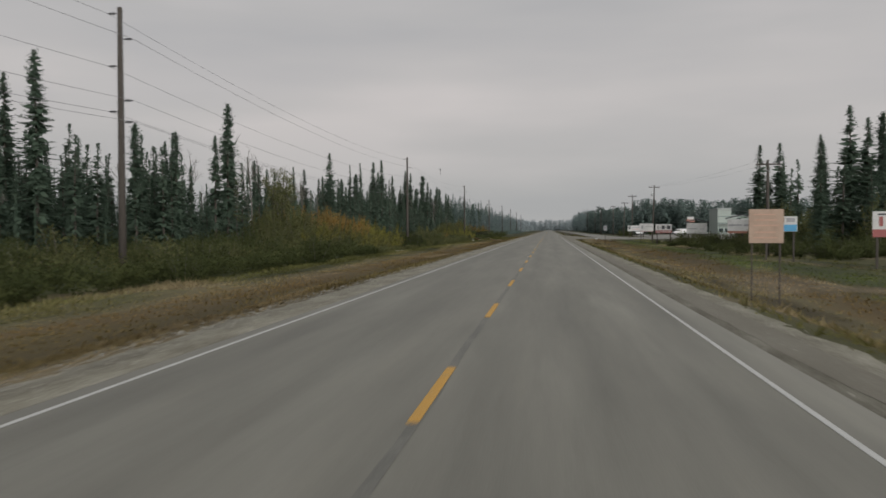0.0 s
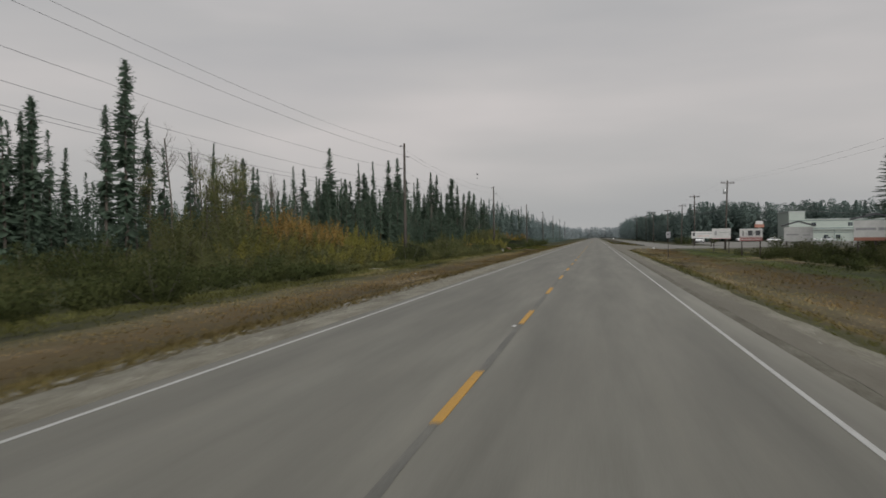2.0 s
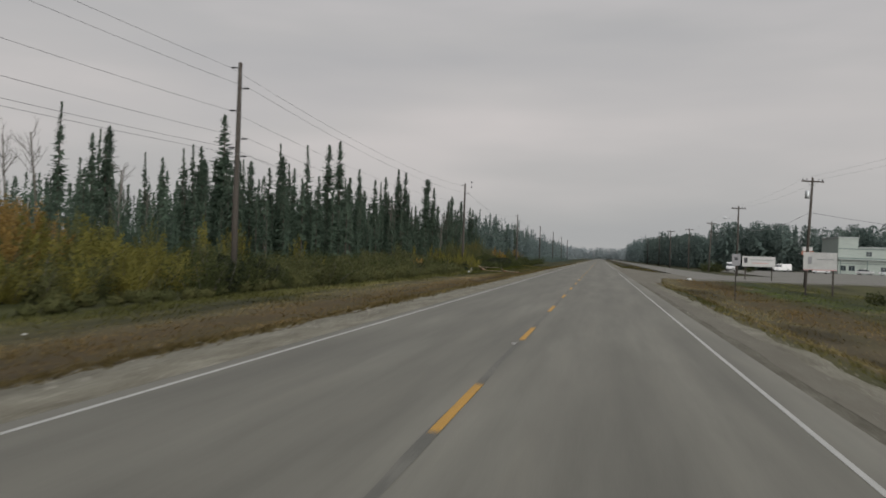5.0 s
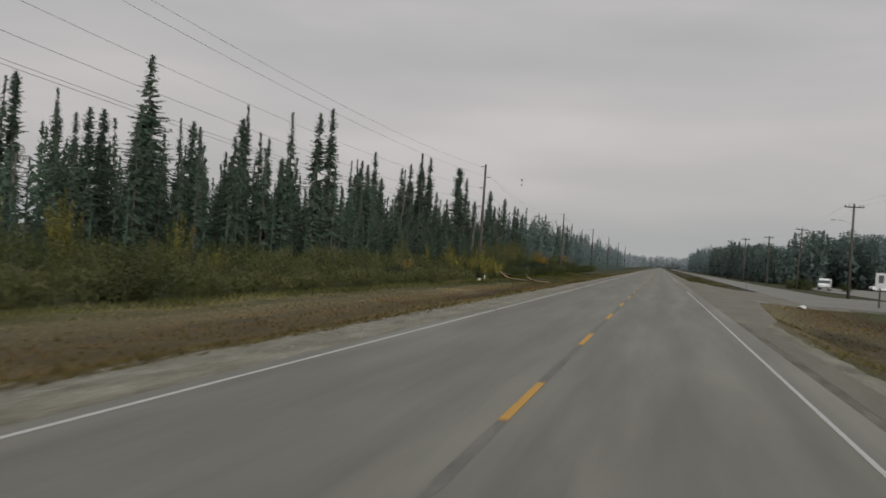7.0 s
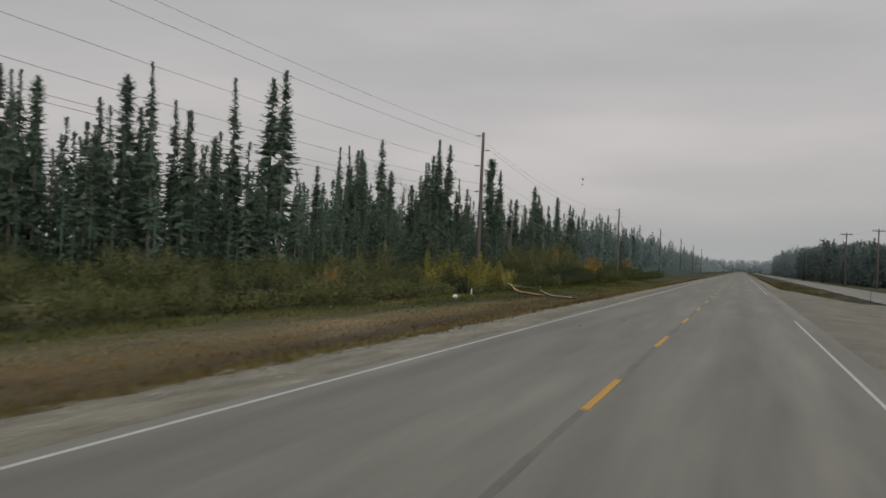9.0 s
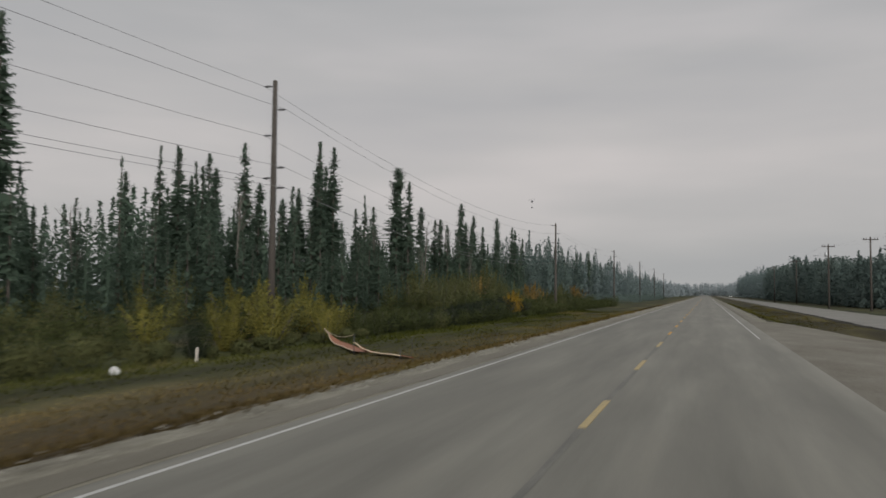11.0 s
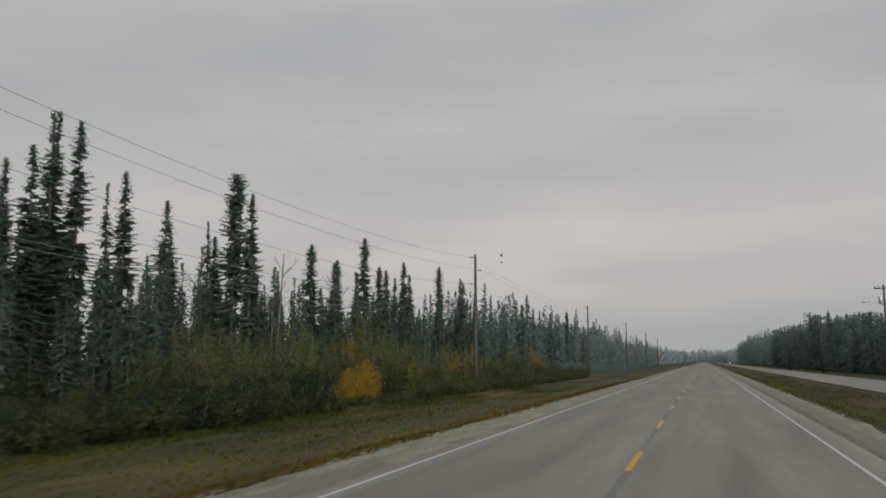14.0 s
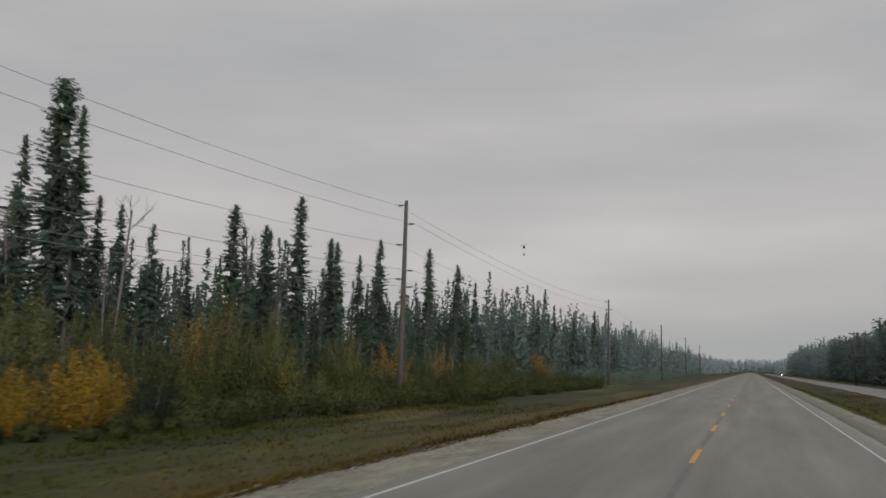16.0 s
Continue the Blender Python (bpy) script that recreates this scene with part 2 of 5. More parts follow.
M_PALE_LEAF = material("pale_olive_poplar_leaves", [(0.36, (0.071, 0.080, 0.034)), (0.5, (0.092, 0.098, 0.040)), (0.64, (0.115, 0.113, 0.044))], 0.5, 4, 0.75, 0, vary=0.15, island=0.15, translucent=0.5, spec=0.04)
M_ORANGE_LEAF = material("orange_autumn_leaves", [(0.36, (0.175, 0.128, 0.046)), (0.5, (0.23, 0.152, 0.05)), (0.64, (0.28, 0.175, 0.054))], 0.6, 4, 0.75, 0, vary=0.15, island=0.18, translucent=0.5, spec=0.04)
M_STEM = material("grey_stem_bark", [(0.3, (0.046, 0.042, 0.035)), (0.5, (0.080, 0.073, 0.063)), (0.7, (0.129, 0.119, 0.105))], 4, 30, 0.9, 0.4, stretch=(2, 2, 0.5))


# ---- mesh helpers ----
def mesh_of(name, verts, faces, mat, smooth=False):
    me = bpy.data.meshes.new(name)
    me.from_pydata(verts if isinstance(verts, list) else verts.tolist(), [], faces if isinstance(faces, list) else faces.tolist())
    me.materials.append(mat)
    if smooth:
        me.polygons.foreach_set("use_smooth", [True] * len(me.polygons))
    me.update()
    return me


def part_mesh(name, me, parent, label="", kind=""):
    ob = new(name, me)
    if parent is not None:
        ob.parent = parent
    return tagged(ob, label, kind=kind)


def part(name, bm, mat, parent, label="", smooth=False):
    me = bpy.data.meshes.new(name)
    bm.to_mesh(me)
    bm.free()
    me.materials.append(mat)
    if smooth:
        me.polygons.foreach_set("use_smooth", [True] * len(me.polygons))
    return part_mesh(name, me, parent, label)


def thing(name, label, category, at=None, group="", kind=""):
    ob = new(name)
    ob.matrix_basis = at or Matrix()
    return tagged(ob, label, category, group, kind)


def add_box(bm, x0, x1, y0, y1, z0, z1, m=None, bevel=0.0):
    r = bmesh.ops.create_cube(bm, size=1.0)["verts"]
    for v in r:
        v.co = Vector((x0 + (v.co.x + .5) * (x1 - x0), y0 + (v.co.y + .5) * (y1 - y0), z0 + (v.co.z + .5) * (z1 - z0)))
    if bevel:
        edges = list({e for v in r for e in v.link_edges})
        r = bmesh.ops.bevel(bm, geom=edges, offset=bevel, segments=2, affect="EDGES", profile=0.5)["verts"]
    if m is not None:
        bmesh.ops.transform(bm, matrix=m, verts=list({v for v in r}))
    return r


def box(x0, x1, y0, y1, z0, z1, bevel=0.0, m=None):
    bm = bmesh.new()
    add_box(bm, x0, x1, y0, y1, z0, z1, m, bevel)
    return bm


def tube_data(points, radii, sides=8, base=0):
    """Verts and faces of a tapered tube along points."""
    pts = [Vector(p) for p in points]
    verts, faces = [], []
    for i, p in enumerate(pts):
        d = (pts[min(i + 1, len(pts) - 1)] - pts[max(i - 1, 0)]).normalized()
        side = d.cross(Vector((0, 0, 1)))
        side = Vector((1, 0, 0)) if side.length < 0.05 else side.normalized()
        up = side.cross(d)
        for k in range(sides):
            a = 2 * math.pi * k / sides
            verts.append(tuple(p + (side * math.cos(a) + up * math.sin(a)) * radii[i]))
    for i in range(len(pts) - 1):
        for k in range(sides):
            a, b = base + i * sides + k, base + i * sides + (k + 1) % sides
            faces.append((a, b, b + sides, a + sides))
    faces.append(tuple(base + k for k in reversed(range(sides))))
    faces.append(tuple(base + (len(pts) - 1) * sides + k for k in range(sides)))
    return verts, faces


def tubes(name, runs, mat, smooth=True):
    """One mesh of several tubes: runs of (points, radii, sides)."""
    verts, faces = [], []
    for points, radii, sides in runs:
        v, f = tube_data(points, radii, sides, len(verts))
        verts += v
        faces += f
    return mesh_of(name, verts, faces, mat, smooth)


# ---- ground ----
def smooth(a, b, x):
    t = min(1.0, max(0.0, (x - a) / (b - a)))
    return t * t * (3 - 2 * t)


def level(x, y):
    """Height of the ground beside the road."""
    if x < 0:
        z = -0.10 - 1.2 * smooth(-5.2, -10.5, x) + 0.25 * smooth(-20, -30, x)
    else:
        lot = smooth(180, 200, y)
        z = -0.10 - 0.95 * smooth(5.6, 9.5, x) + (0.15 + 0.25 * lot) * smooth(10.5, 13.5, x) - 0.1 * smooth(22, 40, x)
        near = smooth(34, 20, abs(y - 212)) * smooth(4.4, 5.5, x)
        z += near * (min(0.0, -0.22 - 0.42 * smooth(5.5, 13.6, x)) - z)
    off = smooth(5.5, 8, abs(x)) * (0.25 if x > 12.5 and y > 180 else 1.0)
    return z + off * (0.12 * noise.noise((x * 0.25, y * 0.12, 0)) + 0.06 * noise.noise((x * 0.9, y * 0.7, 3)))


def make_ground():
    xs = [-2500, -900, -400, -200, -120, -80, -60, -50, -42, -36, -32] + [-30 + 0.75 * i for i in range(91)] + [40, 46, 54, 64, 80, 120, 200, 400, 900, 2500]
    ys = [-600, -300, -150, -80, -50] + [-40 + 1.5 * i for i in range(280)] + [386, 395, 405, 420, 440, 470, 500, 540, 600, 700, 800, 1100, 1600, 2600]
    verts = [(x, y, level(x, y)) for y in ys for x in xs]
    n = len(xs)
    faces = [(j * n + i, j * n + i + 1, (j + 1) * n + i + 1, (j + 1) * n + i) for j in range(len(ys) - 1) for i in range(n - 1)]
    ob = new("ground", mesh_of("ground", verts, faces, M_GROUND, True))
    tagged(ob, "brown and green autumn grass verge and ditch beside the road", "ground", kind="structure")


def strip(name, section, y0, y1, step, mat, wobble=None):
    """A slab along the road from a cross section of (x, z)."""
    ys = list(np.arange(y0, y1 + 0.01, step))
    verts, faces, n = [], [], len(section)
    for j, y in enumerate(ys):
        for i, (x, z) in enumerate(section):
            if wobble:
                x += wobble(i, y)
            verts.append((x, float(y), z))
    for j in range(len(ys) - 1):
        for i in range(n - 1):
            a = j * n + i
            faces.append((a, a + 1, a + 1 + n, a + n))
    return mesh_of(name, verts, faces, mat, True)


LANE = 3.7
make_ground()
road = tagged(new("road", strip("road", [(-4.06, -0.12), (-4.0, -0.026), (-3.7, -0.02), (0, 0.03), (3.7, -0.02), (4.3, -0.03), (4.35, -0.12)], -60, 2400, 20, M_ASPHALT)), "worn grey asphalt two-lane highway", "road", kind="structure")


def edge_wobble(i, y):
    return (0.25 * noise.noise((y * 0.35, i * 3.1, 0)) + 0.12 * noise.noise((y * 1.7, i, 5))) * (i in (0, 1))


for sgn, name in ((-1, "shoulder"), (1, "shoulder")):
    w = 5.45 if sgn < 0 else 5.7
    inner = 3.98 if sgn < 0 else 4.25
    sec = [(sgn * (w + 0.25), -0.22), (sgn * w, -0.09), (sgn * inner, -0.030 if sgn < 0 else -0.034), (sgn * (inner - 0.05), -0.2)]
    if sgn > 0:
        sec = sec[::-1]
    wob = (lambda i, y: edge_wobble(i, y) + (0.28 * smooth(90, 60, y) if i < 2 else 0)) if sgn < 0 else (lambda i, y: edge_wobble(3 - i, y))
    tagged(new(name, strip(name, sec, -60, 1200, 0.6, M_GRAVEL, wob)), "pale grey gravel shoulder beside the asphalt", "shoulder", kind="structure")

for sgn, y0, y1 in ((-1, -60, 1500), (1, -60, 193.5), (1, 231, 1500)):
    sec = [(sgn * LANE - 0.036, -0.016), (sgn * LANE + 0.036, -0.016)]
    tagged(new("edge_line", strip("edge_line", sec, y0, y1, (y1 - y0) / 100, M_WHITE_LINE)), "worn white painted edge line on the asphalt", "road marking", kind="structure")

M_SEAL = material("seam_seal", [(0.38, (0.047, 0.046, 0.039)), (0.5, (0.064, 0.062, 0.054)), (0.6, (0.086, 0.083, 0.072)), (0.7, (0.094, 0.091, 0.081))], 2.5, 30, 0.8, 0.3, stretch=(1, 0.25, 1))
M_DIRT = material("damp_shoulder_dirt", [(0.3, (0.055, 0.049, 0.035)), (0.5, (0.072, 0.065, 0.050)), (0.7, (0.100, 0.093, 0.074))], 1.0, 25, 0.95, 0.6, stretch=(1, 0.2, 1))


def streak(i, y):
    return 0.10 * noise.noise((y * 0.2, i * 9.0, 4)) + 0.05 * noise.noise((y * 0.9, i * 5.0, 8))


tagged(new("seam", strip("seam", [(-0.055, 0.0325), (0.055, 0.0325)], -60, 700, 0.8, M_SEAL, lambda i, y: 0.5 * streak(i, y))), "dark sealed seam along the road centre", "road marking", kind="structure")
tagged(new("dirt_track", strip("dirt_track", [(4.55, -0.0405), (5.2, -0.0655)], -60, 193, 0.8, M_DIRT, lambda i, y: 0.8 * streak(i, y))), "damp dirt track on the gravel shoulder", "shoulder", kind="structure")
tagged(new("dirt_track", strip("dirt_track", [(4.55, -0.0405), (5.1, -0.0615)], 231, 600, 0.8, M_DIRT, lambda i, y: 0.8 * streak(i, y))), "damp dirt track on the gravel shoulder", "shoulder", kind="structure")
tagged(new("dirt_track", strip("dirt_track", [(-4.75, -0.0555), (-4.1, -0.0295)], 186, 260, 0.8, M_DIRT, lambda i, y: 1.2 * streak(i, y))), "damp dirt track on the gravel shoulder", "shoulder", kind="structure")
DASH0, CYCLE, DASH = 7.0, 9.0, 3.0
bm = box(-0.055, 0.055, 0, DASH, 0.028, 0.038)
dash = part("lane_dash", bm, M_YELLOW, None)
tagged(dash, "yellow painted centre dash on the asphalt", "road marking", "centre line dashes", "structure")
dash.matrix_basis = pose(0, DASH0 - 2 * CYCLE, 0)
M_DUSTY = material("dusty_yellow_paint", [(0.36, (0.149, 0.122, 0.068)), (0.5, (0.203, 0.159, 0.078)), (0.7, (0.243, 0.182, 0.081))], 6, 60, 0.8, 0.3)
worn = part("lane_dash", box(-0.055, 0.055, 0, DASH, 0.028, 0.038), M_DUSTY, None)
tagged(worn, "dusty faded yellow centre dash at the junction", "road marking", "centre line dashes", "structure")
worn.matrix_basis = pose(0, DASH0 + 21 * CYCLE, 0)
for i in range(-1, 60):
    if i != 21:
        copy_thing(worn if 21 < i < 25 else dash, pose(0, DASH0 + i * CYCLE, 0))


# ---- side road, service road and lot ----
M_APRON = material("dusty_side_road", [(0.34, (0.066, 0.058, 0.047)), (0.46, (0.090, 0.083, 0.068)), (0.56, (0.107, 0.099, 0.083)), (0.68, (0.136, 0.126, 0.109))], 0.55, 14, 0.95, 0.7, stretch=(1, 0.55, 1), spec=0.1)
M_LOT = material("grey_lot_gravel", [(0.36, (0.075, 0.071, 0.062)), (0.5, (0.097, 0.093, 0.082)), (0.64, (0.122, 0.118, 0.106))], 0.25, 18, 0.95, 0.6)


def sheet(name, outline, z, mat, label, category):
    """A thin slab with a rough rim, flush on the ground."""
    bm = bmesh.new()
    top = []
    for (x0, y0), (x1, y1) in zip(outline, outline[1:] + outline[:1]):
        n = max(1, int(math.hypot(x1 - x0, y1 - y0) / 2))
        for i in range(n):
            x, y = x0 + (x1 - x0) * i / n, y0 + (y1 - y0) * i / n
            w = 0.35 * noise.noise((x * 0.4, y * 0.4, 7)) + 0.15 * noise.noise((x * 1.3, y * 1.3, 2))
            top.append(bm.verts.new((x + w, y + w, z)))
    f = bm.faces.new(top)
    r = bmesh.ops.extrude_face_region(bm, geom=[f])
    bmesh.ops.translate(bm, vec=(0, 0, -0.35), verts=[v for v in r["geom"] if isinstance(v, bmesh.types.BMVert)])
    bmesh.ops.recalc_face_normals(bm, faces=bm.faces)
    ob = part(name, bm, mat, None)
    return tagged(ob, label, category, kind="structure")


sheet("service_road", [(13.3, 196), (13.5, 300), (13.7, 420), (13.7, 700), (13.7, 1400), (21.0, 1400), (21.0, 700), (21.0, 420), (21.0, 300), (22.0, 236), (30, 232), (30, 196)], -0.50, M_LOT, "pale gravel service road parallel to the highway", "road")
sheet("parking_lot", [(25, 200), (30, 232), (30, 300), (40, 352), (110, 352), (110, 200)], -0.52, M_LOT, "grey gravel parking lot in front of the store", "parking lot")


def apron():
    xs = [4.2, 4.6, 5.5, 6.2, 7, 8, 9, 10, 11, 13.6, 16]
    verts, faces, ny = [], [], 40
    for j in range(ny + 1):
        v = j / ny
        for x in xs:
            near = 150 + 44 * smooth(5.0, 9.6, x)
            beyond = 262 - 26 * smooth(6.0, 10.5, x)
            rim = 0.14 * (1 - smooth(0, 0.06, v) * smooth(1, 0.94, v))
            z = -0.03 - 0.48 * smooth(4.2, 13.6, x) - rim
            verts.append((x, near + (beyond - near) * v + 0.4 * noise.noise((x, v * 9, 1)), z))
    n = len(xs)
    for j in range(ny):
        for i in range(n - 1):
            a = j * n + i
            faces.append((a, a + 1, a + 1 + n, a + n))
    tagged(new("side_road", mesh_of("side_road", verts, faces, M_APRON, True)), "worn asphalt apron of the side road junction", "road", kind="structure")


apron()


# ---- plants ----
class Cloud:
    """Collects kite-shaped sprays into one mesh; each bends its shading towards the outside of its crown."""

    def __init__(self, keep=0.35):
        self.v, self.f, self.n, self.keep = [], [], [], keep

    def kite(self, p, d, side, length, width, out):
        n = d.cross(side)
        if n.dot(out) < 0:
            side, n = -side, -n
        i = len(self.v)
        a = p + d * (length * 0.45)
        self.v += [tuple(p), tuple(a - side * (width / 2)), tuple(p + d * length), tuple(a + side * (width / 2))]
        self.f.append((i, i + 1, i + 2, i + 3))
        n = tuple((n * self.keep + out.normalized()).normalized())
        self.n += [n, n, n, n]

    def leaf(self, p, d, side, length, width, out):
        n = d.cross(side)
        if n.dot(out) < 0:
            side, n = -side, -n
        i = len(self.v)
        self.v += [tuple(p + side * (width / 2)), tuple(p - side * (width / 2)), tuple(p + d * length)]
        self.f.append((i, i + 1, i + 2))
        n = tuple((n * self.keep + out.normalized()).normalized())
        self.n += [n, n, n]

    def mesh(self, name, mat):
        me = mesh_of(name, self.v, self.f, mat, True)
        me.normals_split_custom_set_from_vertices(self.n)
        return me


UP = Vector((0, 0, 1))


def unit(rnd):
    while True:
        v = Vector((rnd.uniform(-1, 1), rnd.uniform(-1, 1), rnd.uniform(-1, 1)))
        if 0.1 < v.length < 1:
            return v.normalized()


def spruce(H, r, seed, branches, bare=0.08, club=0.5, spray=0.6, gaps=0.15, power=0.7, mat=None, fine=0.275):
    """Trunk and crown meshes of one spruce that stands at the origin."""
    rnd = random.Random(seed)
    lean = Vector((rnd.uniform(-0.012, 0.012), rnd.uniform(-0.012, 0.012), 1))
    bend = rnd.uniform(-0.15, 0.15)

    def axis(u):
        return Vector((lean.x * u * H + bend * math.sin(u * 3), lean.y * u * H, u * H))

    pts = [axis(k / 8) for k in range(9)]
    radii = [max(0.02, H * 0.0095 * (1 - k / 8) ** 0.8) for k in range(9)]
    runs = [(pts, radii, 7)]
    c = Cloud(0.2)
    holes = [(rnd.uniform(bare, 0.92), rnd.uniform(0.015, 0.05), rnd.uniform(0, 6.28)) for _ in range(9)]
    for b in range(branches):
        u = bare + (1 - bare) * ((b + rnd.random()) / branches) ** 0.9
        az = b * 2.4 + rnd.uniform(-0.5, 0.5)
        if any(abs(u - h) < w and math.cos(az - a) > -0.2 for h, w, a in holes) and rnd.random() > gaps:
            continue
        prof = min(1.0, 1.35 * (1 - u) ** power)
        if club and u > 0.84:
            prof = max(prof, club * math.sin((1 - u) / 0.16 * math.pi * 0.5 + 0.35))
        L = max(0.15, r * prof * rnd.uniform(0.68, 1.15))
        if u < 0.2:
            L *= 0.6 + 2 * (u - bare)
        pitch = -0.45 + 0.85 * u ** 2 + rnd.uniform(-0.15, 0.15)
        out = Vector((math.cos(az), math.sin(az), 0))
        p0 = axis(u)
        n = max(2, int(L / (spray * fine)))
        if L > 0.9 and rnd.random() < 0.3:
            runs.append(([p0, p0 + out * L * 0.6 + Vector((0, 0, L * 0.6 * math.tan(pitch)))], [0.03, 0.01], 3))
        core = (out + Vector((-out.y, out.x, 0)) * rnd.uniform(-1, 1) + Vector((0, 0, rnd.uniform(-1.4, 0.2)))).normalized()
        c.kite(p0 - core * 0.1, core, core.cross(unit(rnd)).normalized(), min(1.0, L * 0.9) + 0.15, min(0.6, L * 0.45) + 0.08, out + UP * 0.2)
        for k in range(n):
            s = (k + 0.8) / n
            p = p0 + out * (L * s) + Vector((0, 0, L * s * math.tan(pitch) + 0.16 * L * s * s))
            size = spray * (0.86 - 0.36 * s) * rnd.uniform(0.7, 1.25) * min(1.0, 0.45 + L / 1.5)
            for sg in (-1, -0.35, 0.35, 1):
                d = (out + Vector((-out.y, out.x, 0)) * (sg * rnd.uniform(0.4, 1.2)) + Vector((0, 0, rnd.uniform(-0.5, 0.2) - (0.45 if abs(sg) < 1 else 0)))).normalized()
                side = d.cross(Vector((0, 0, 1)) + unit(rnd) * 0.8).normalized()
                c.leaf(p - d * size * 0.3, d, side, size, size * rnd.uniform(0.3, 0.48), out * (0.6 + 0.5 * s) + UP * 0.3)
    tip = axis(1.0)
    for k in range(6):
        a = k * 1.05
        d = Vector((math.cos(a) * 0.35, math.sin(a) * 0.35, 1)).normalized()
        c.kite(tip - Vector((0, 0, 0.55 + 0.1 * k)), d, d.cross(Vector((math.sin(a), math.cos(a), 0.2))).normalized(), 0.6, 0.16, Vector((math.cos(a), math.sin(a), 0.5)))
    return tubes("trunk", runs, M_BARK), c.mesh("crown", mat or M_SPRUCE)


def snag(H, seed, leaves=0, mat=None, low=0.45):
    """A thin broadleaf or dead tree: forked limbs and, if any, a sparse crown."""
    rnd = random.Random(seed)
    runs, tips = [], []

    def grow(p, d, L, rad, depth):
        q = p + d * L
        m = p + d * (L * 0.5) + unit(rnd) * (L * 0.04)
        runs.append(([p, m, q], [rad, rad * 0.8, rad * 0.6], 5 if depth < 2 else 3))
        tips.append((q, depth))
        if depth < 3:
            for _ in range(3 if depth else (11 if leaves == 0 else 9)):
                s = rnd.uniform(0.35, 0.95) if depth else rnd.uniform(low, 0.98)
                nd = (d * 0.9 + unit(rnd) * 0.75 + Vector((0, 0, 0.25))).normalized()
                grow(p + d * (L * s), nd, L * (0.15 if depth == 0 else 0.5) * rnd.uniform(0.7, 1.2), rad * (0.26 if depth == 0 else 0.5), depth + 1)

    grow(Vector((0, 0, 0)), Vector((rnd.uniform(-.05, .05), rnd.uniform(-.05, .05), 1)).normalized(), H, H * 0.009, 0)
    trunk = tubes("trunk", runs, M_STEM)
    if not leaves:
        return trunk, None
    c = Cloud()
    ends = [q for q, dep in tips if dep >= 2]
    for _ in range(leaves):
        o = unit(rnd)
        q = rnd.choice(ends) + o * rnd.uniform(0.05, H * 0.08)
        d = unit(rnd)
        c.leaf(q, d, d.cross(unit(rnd)).normalized(), rnd.uniform(0.14, 0.26), rnd.uniform(0.1, 0.18), o + UP * 0.4)
    return trunk, c.mesh("crown", mat)


def shrub(height, spread, seed, leaves, mat, size=0.17, count=16, upright=0.0, dome=False):
    """Stems that fan out of one root, each in a feathered sleeve of twigs and leaves that thins to its tip."""
    rnd = random.Random(seed)
    stems, c, lobes = [], Cloud(0.25), []
    for k in range(count):
        a, tilt = k * 2.4 + rnd.random(), rnd.uniform(0.05, 1.0) ** 0.8
        L = height * rnd.uniform(0.55, 1.05) * (1 - (0.45 - 0.3 * upright) * tilt)
        if dome:
            L = height * rnd.uniform(0.86, 1.02) * math.sqrt(max(0.05, 1 - 0.85 * tilt * tilt))
        tip = Vector((math.cos(a) * tilt * spread, math.sin(a) * tilt * spread, L))
        mid = Vector((tip.x * 0.62, tip.y * 0.62, L * 0.5))
        root = Vector((math.cos(a) * 0.25 * spread * tilt, math.sin(a) * 0.25 * spread * tilt, 0))
        if k < 5:
            stems.append(tubes("stem", [([root, mid, tip], [0.03, 0.02, 0.006], 4)], M_STEM))
        lobes.append((root, mid, tip, L))
    weights = [l[3] ** 1.3 for l in lobes]
    fat = 0.30 * spread * (1 - 0.35 * upright)
    for root, mid, tip, L in rnd.choices(lobes, weights, k=leaves):
        s = 1 - (1 - rnd.random()) ** 0.8 * 0.97
        q = root.lerp(mid, 2 * s) if s < 0.5 else mid.lerp(tip, 2 * s - 1)
        ring = fat * (0.35 + 1.3 * s) if s < 0.5 else fat * (0.12 + 1.76 * (1 - s))
        o = unit(rnd)
        p = q + Vector((o.x, o.y, o.z * 0.7)) * ring * rnd.random() ** 0.45
        if p.z < 0.05:
            p.z = rnd.uniform(0.05, 0.3)
        d = (unit(rnd) * 0.8 + Vector((o.x * 0.5, o.y * 0.5, 0.75))).normalized()
        c.leaf(p, d, d.cross(unit(rnd)).normalized(), size * rnd.uniform(0.8, 1.6), size * rnd.uniform(0.32, 0.6), Vector((p.x, p.y, (p.z - height * 0.35) * 0.6)) + o * fat * 1.2 + UP * 0.35 * spread)
    return (*stems, c.mesh("crown", mat))


def plant(name, meshes, parts, label, category, group):
    ob = thing(name, label, category, group=group)
    for me, pn in zip(meshes, parts):
        if me is not None:
            part_mesh(pn, me, ob)
    return ob


class Kind:
    """A plant built once; the first call places it, later ones copy it."""

    def __init__(self, name, meshes, parts, height, label, category, group):
        self.data, self.height, self.ob = (name, meshes, parts, label, category, group), height, None

    def put(self, x, y, top=None, scale=None, turn=0.0, sink=0.05, wide=1.0):
        z = level(x, y) - sink
        s = scale or (top - z) / self.height
        m = Matrix.Translation((x, y, z)) @ Matrix.Rotation(turn, 4, "Z") @ Matrix.Diagonal((s * wide, s * wide, s, 1))
        if self.ob is None:
            self.ob = plant(*self.data)
            self.ob.matrix_basis = m
            return self.ob
        made = copy_thing(self.ob, Matrix())
        made.matrix_basis = m
        return made


def spruce_kind(label, group, H, r, seed, branches, **kw):
    return Kind("spruce_tree", spruce(H, r, seed, branches, **kw), ("trunk", "crown"), H, label, "tree", group)


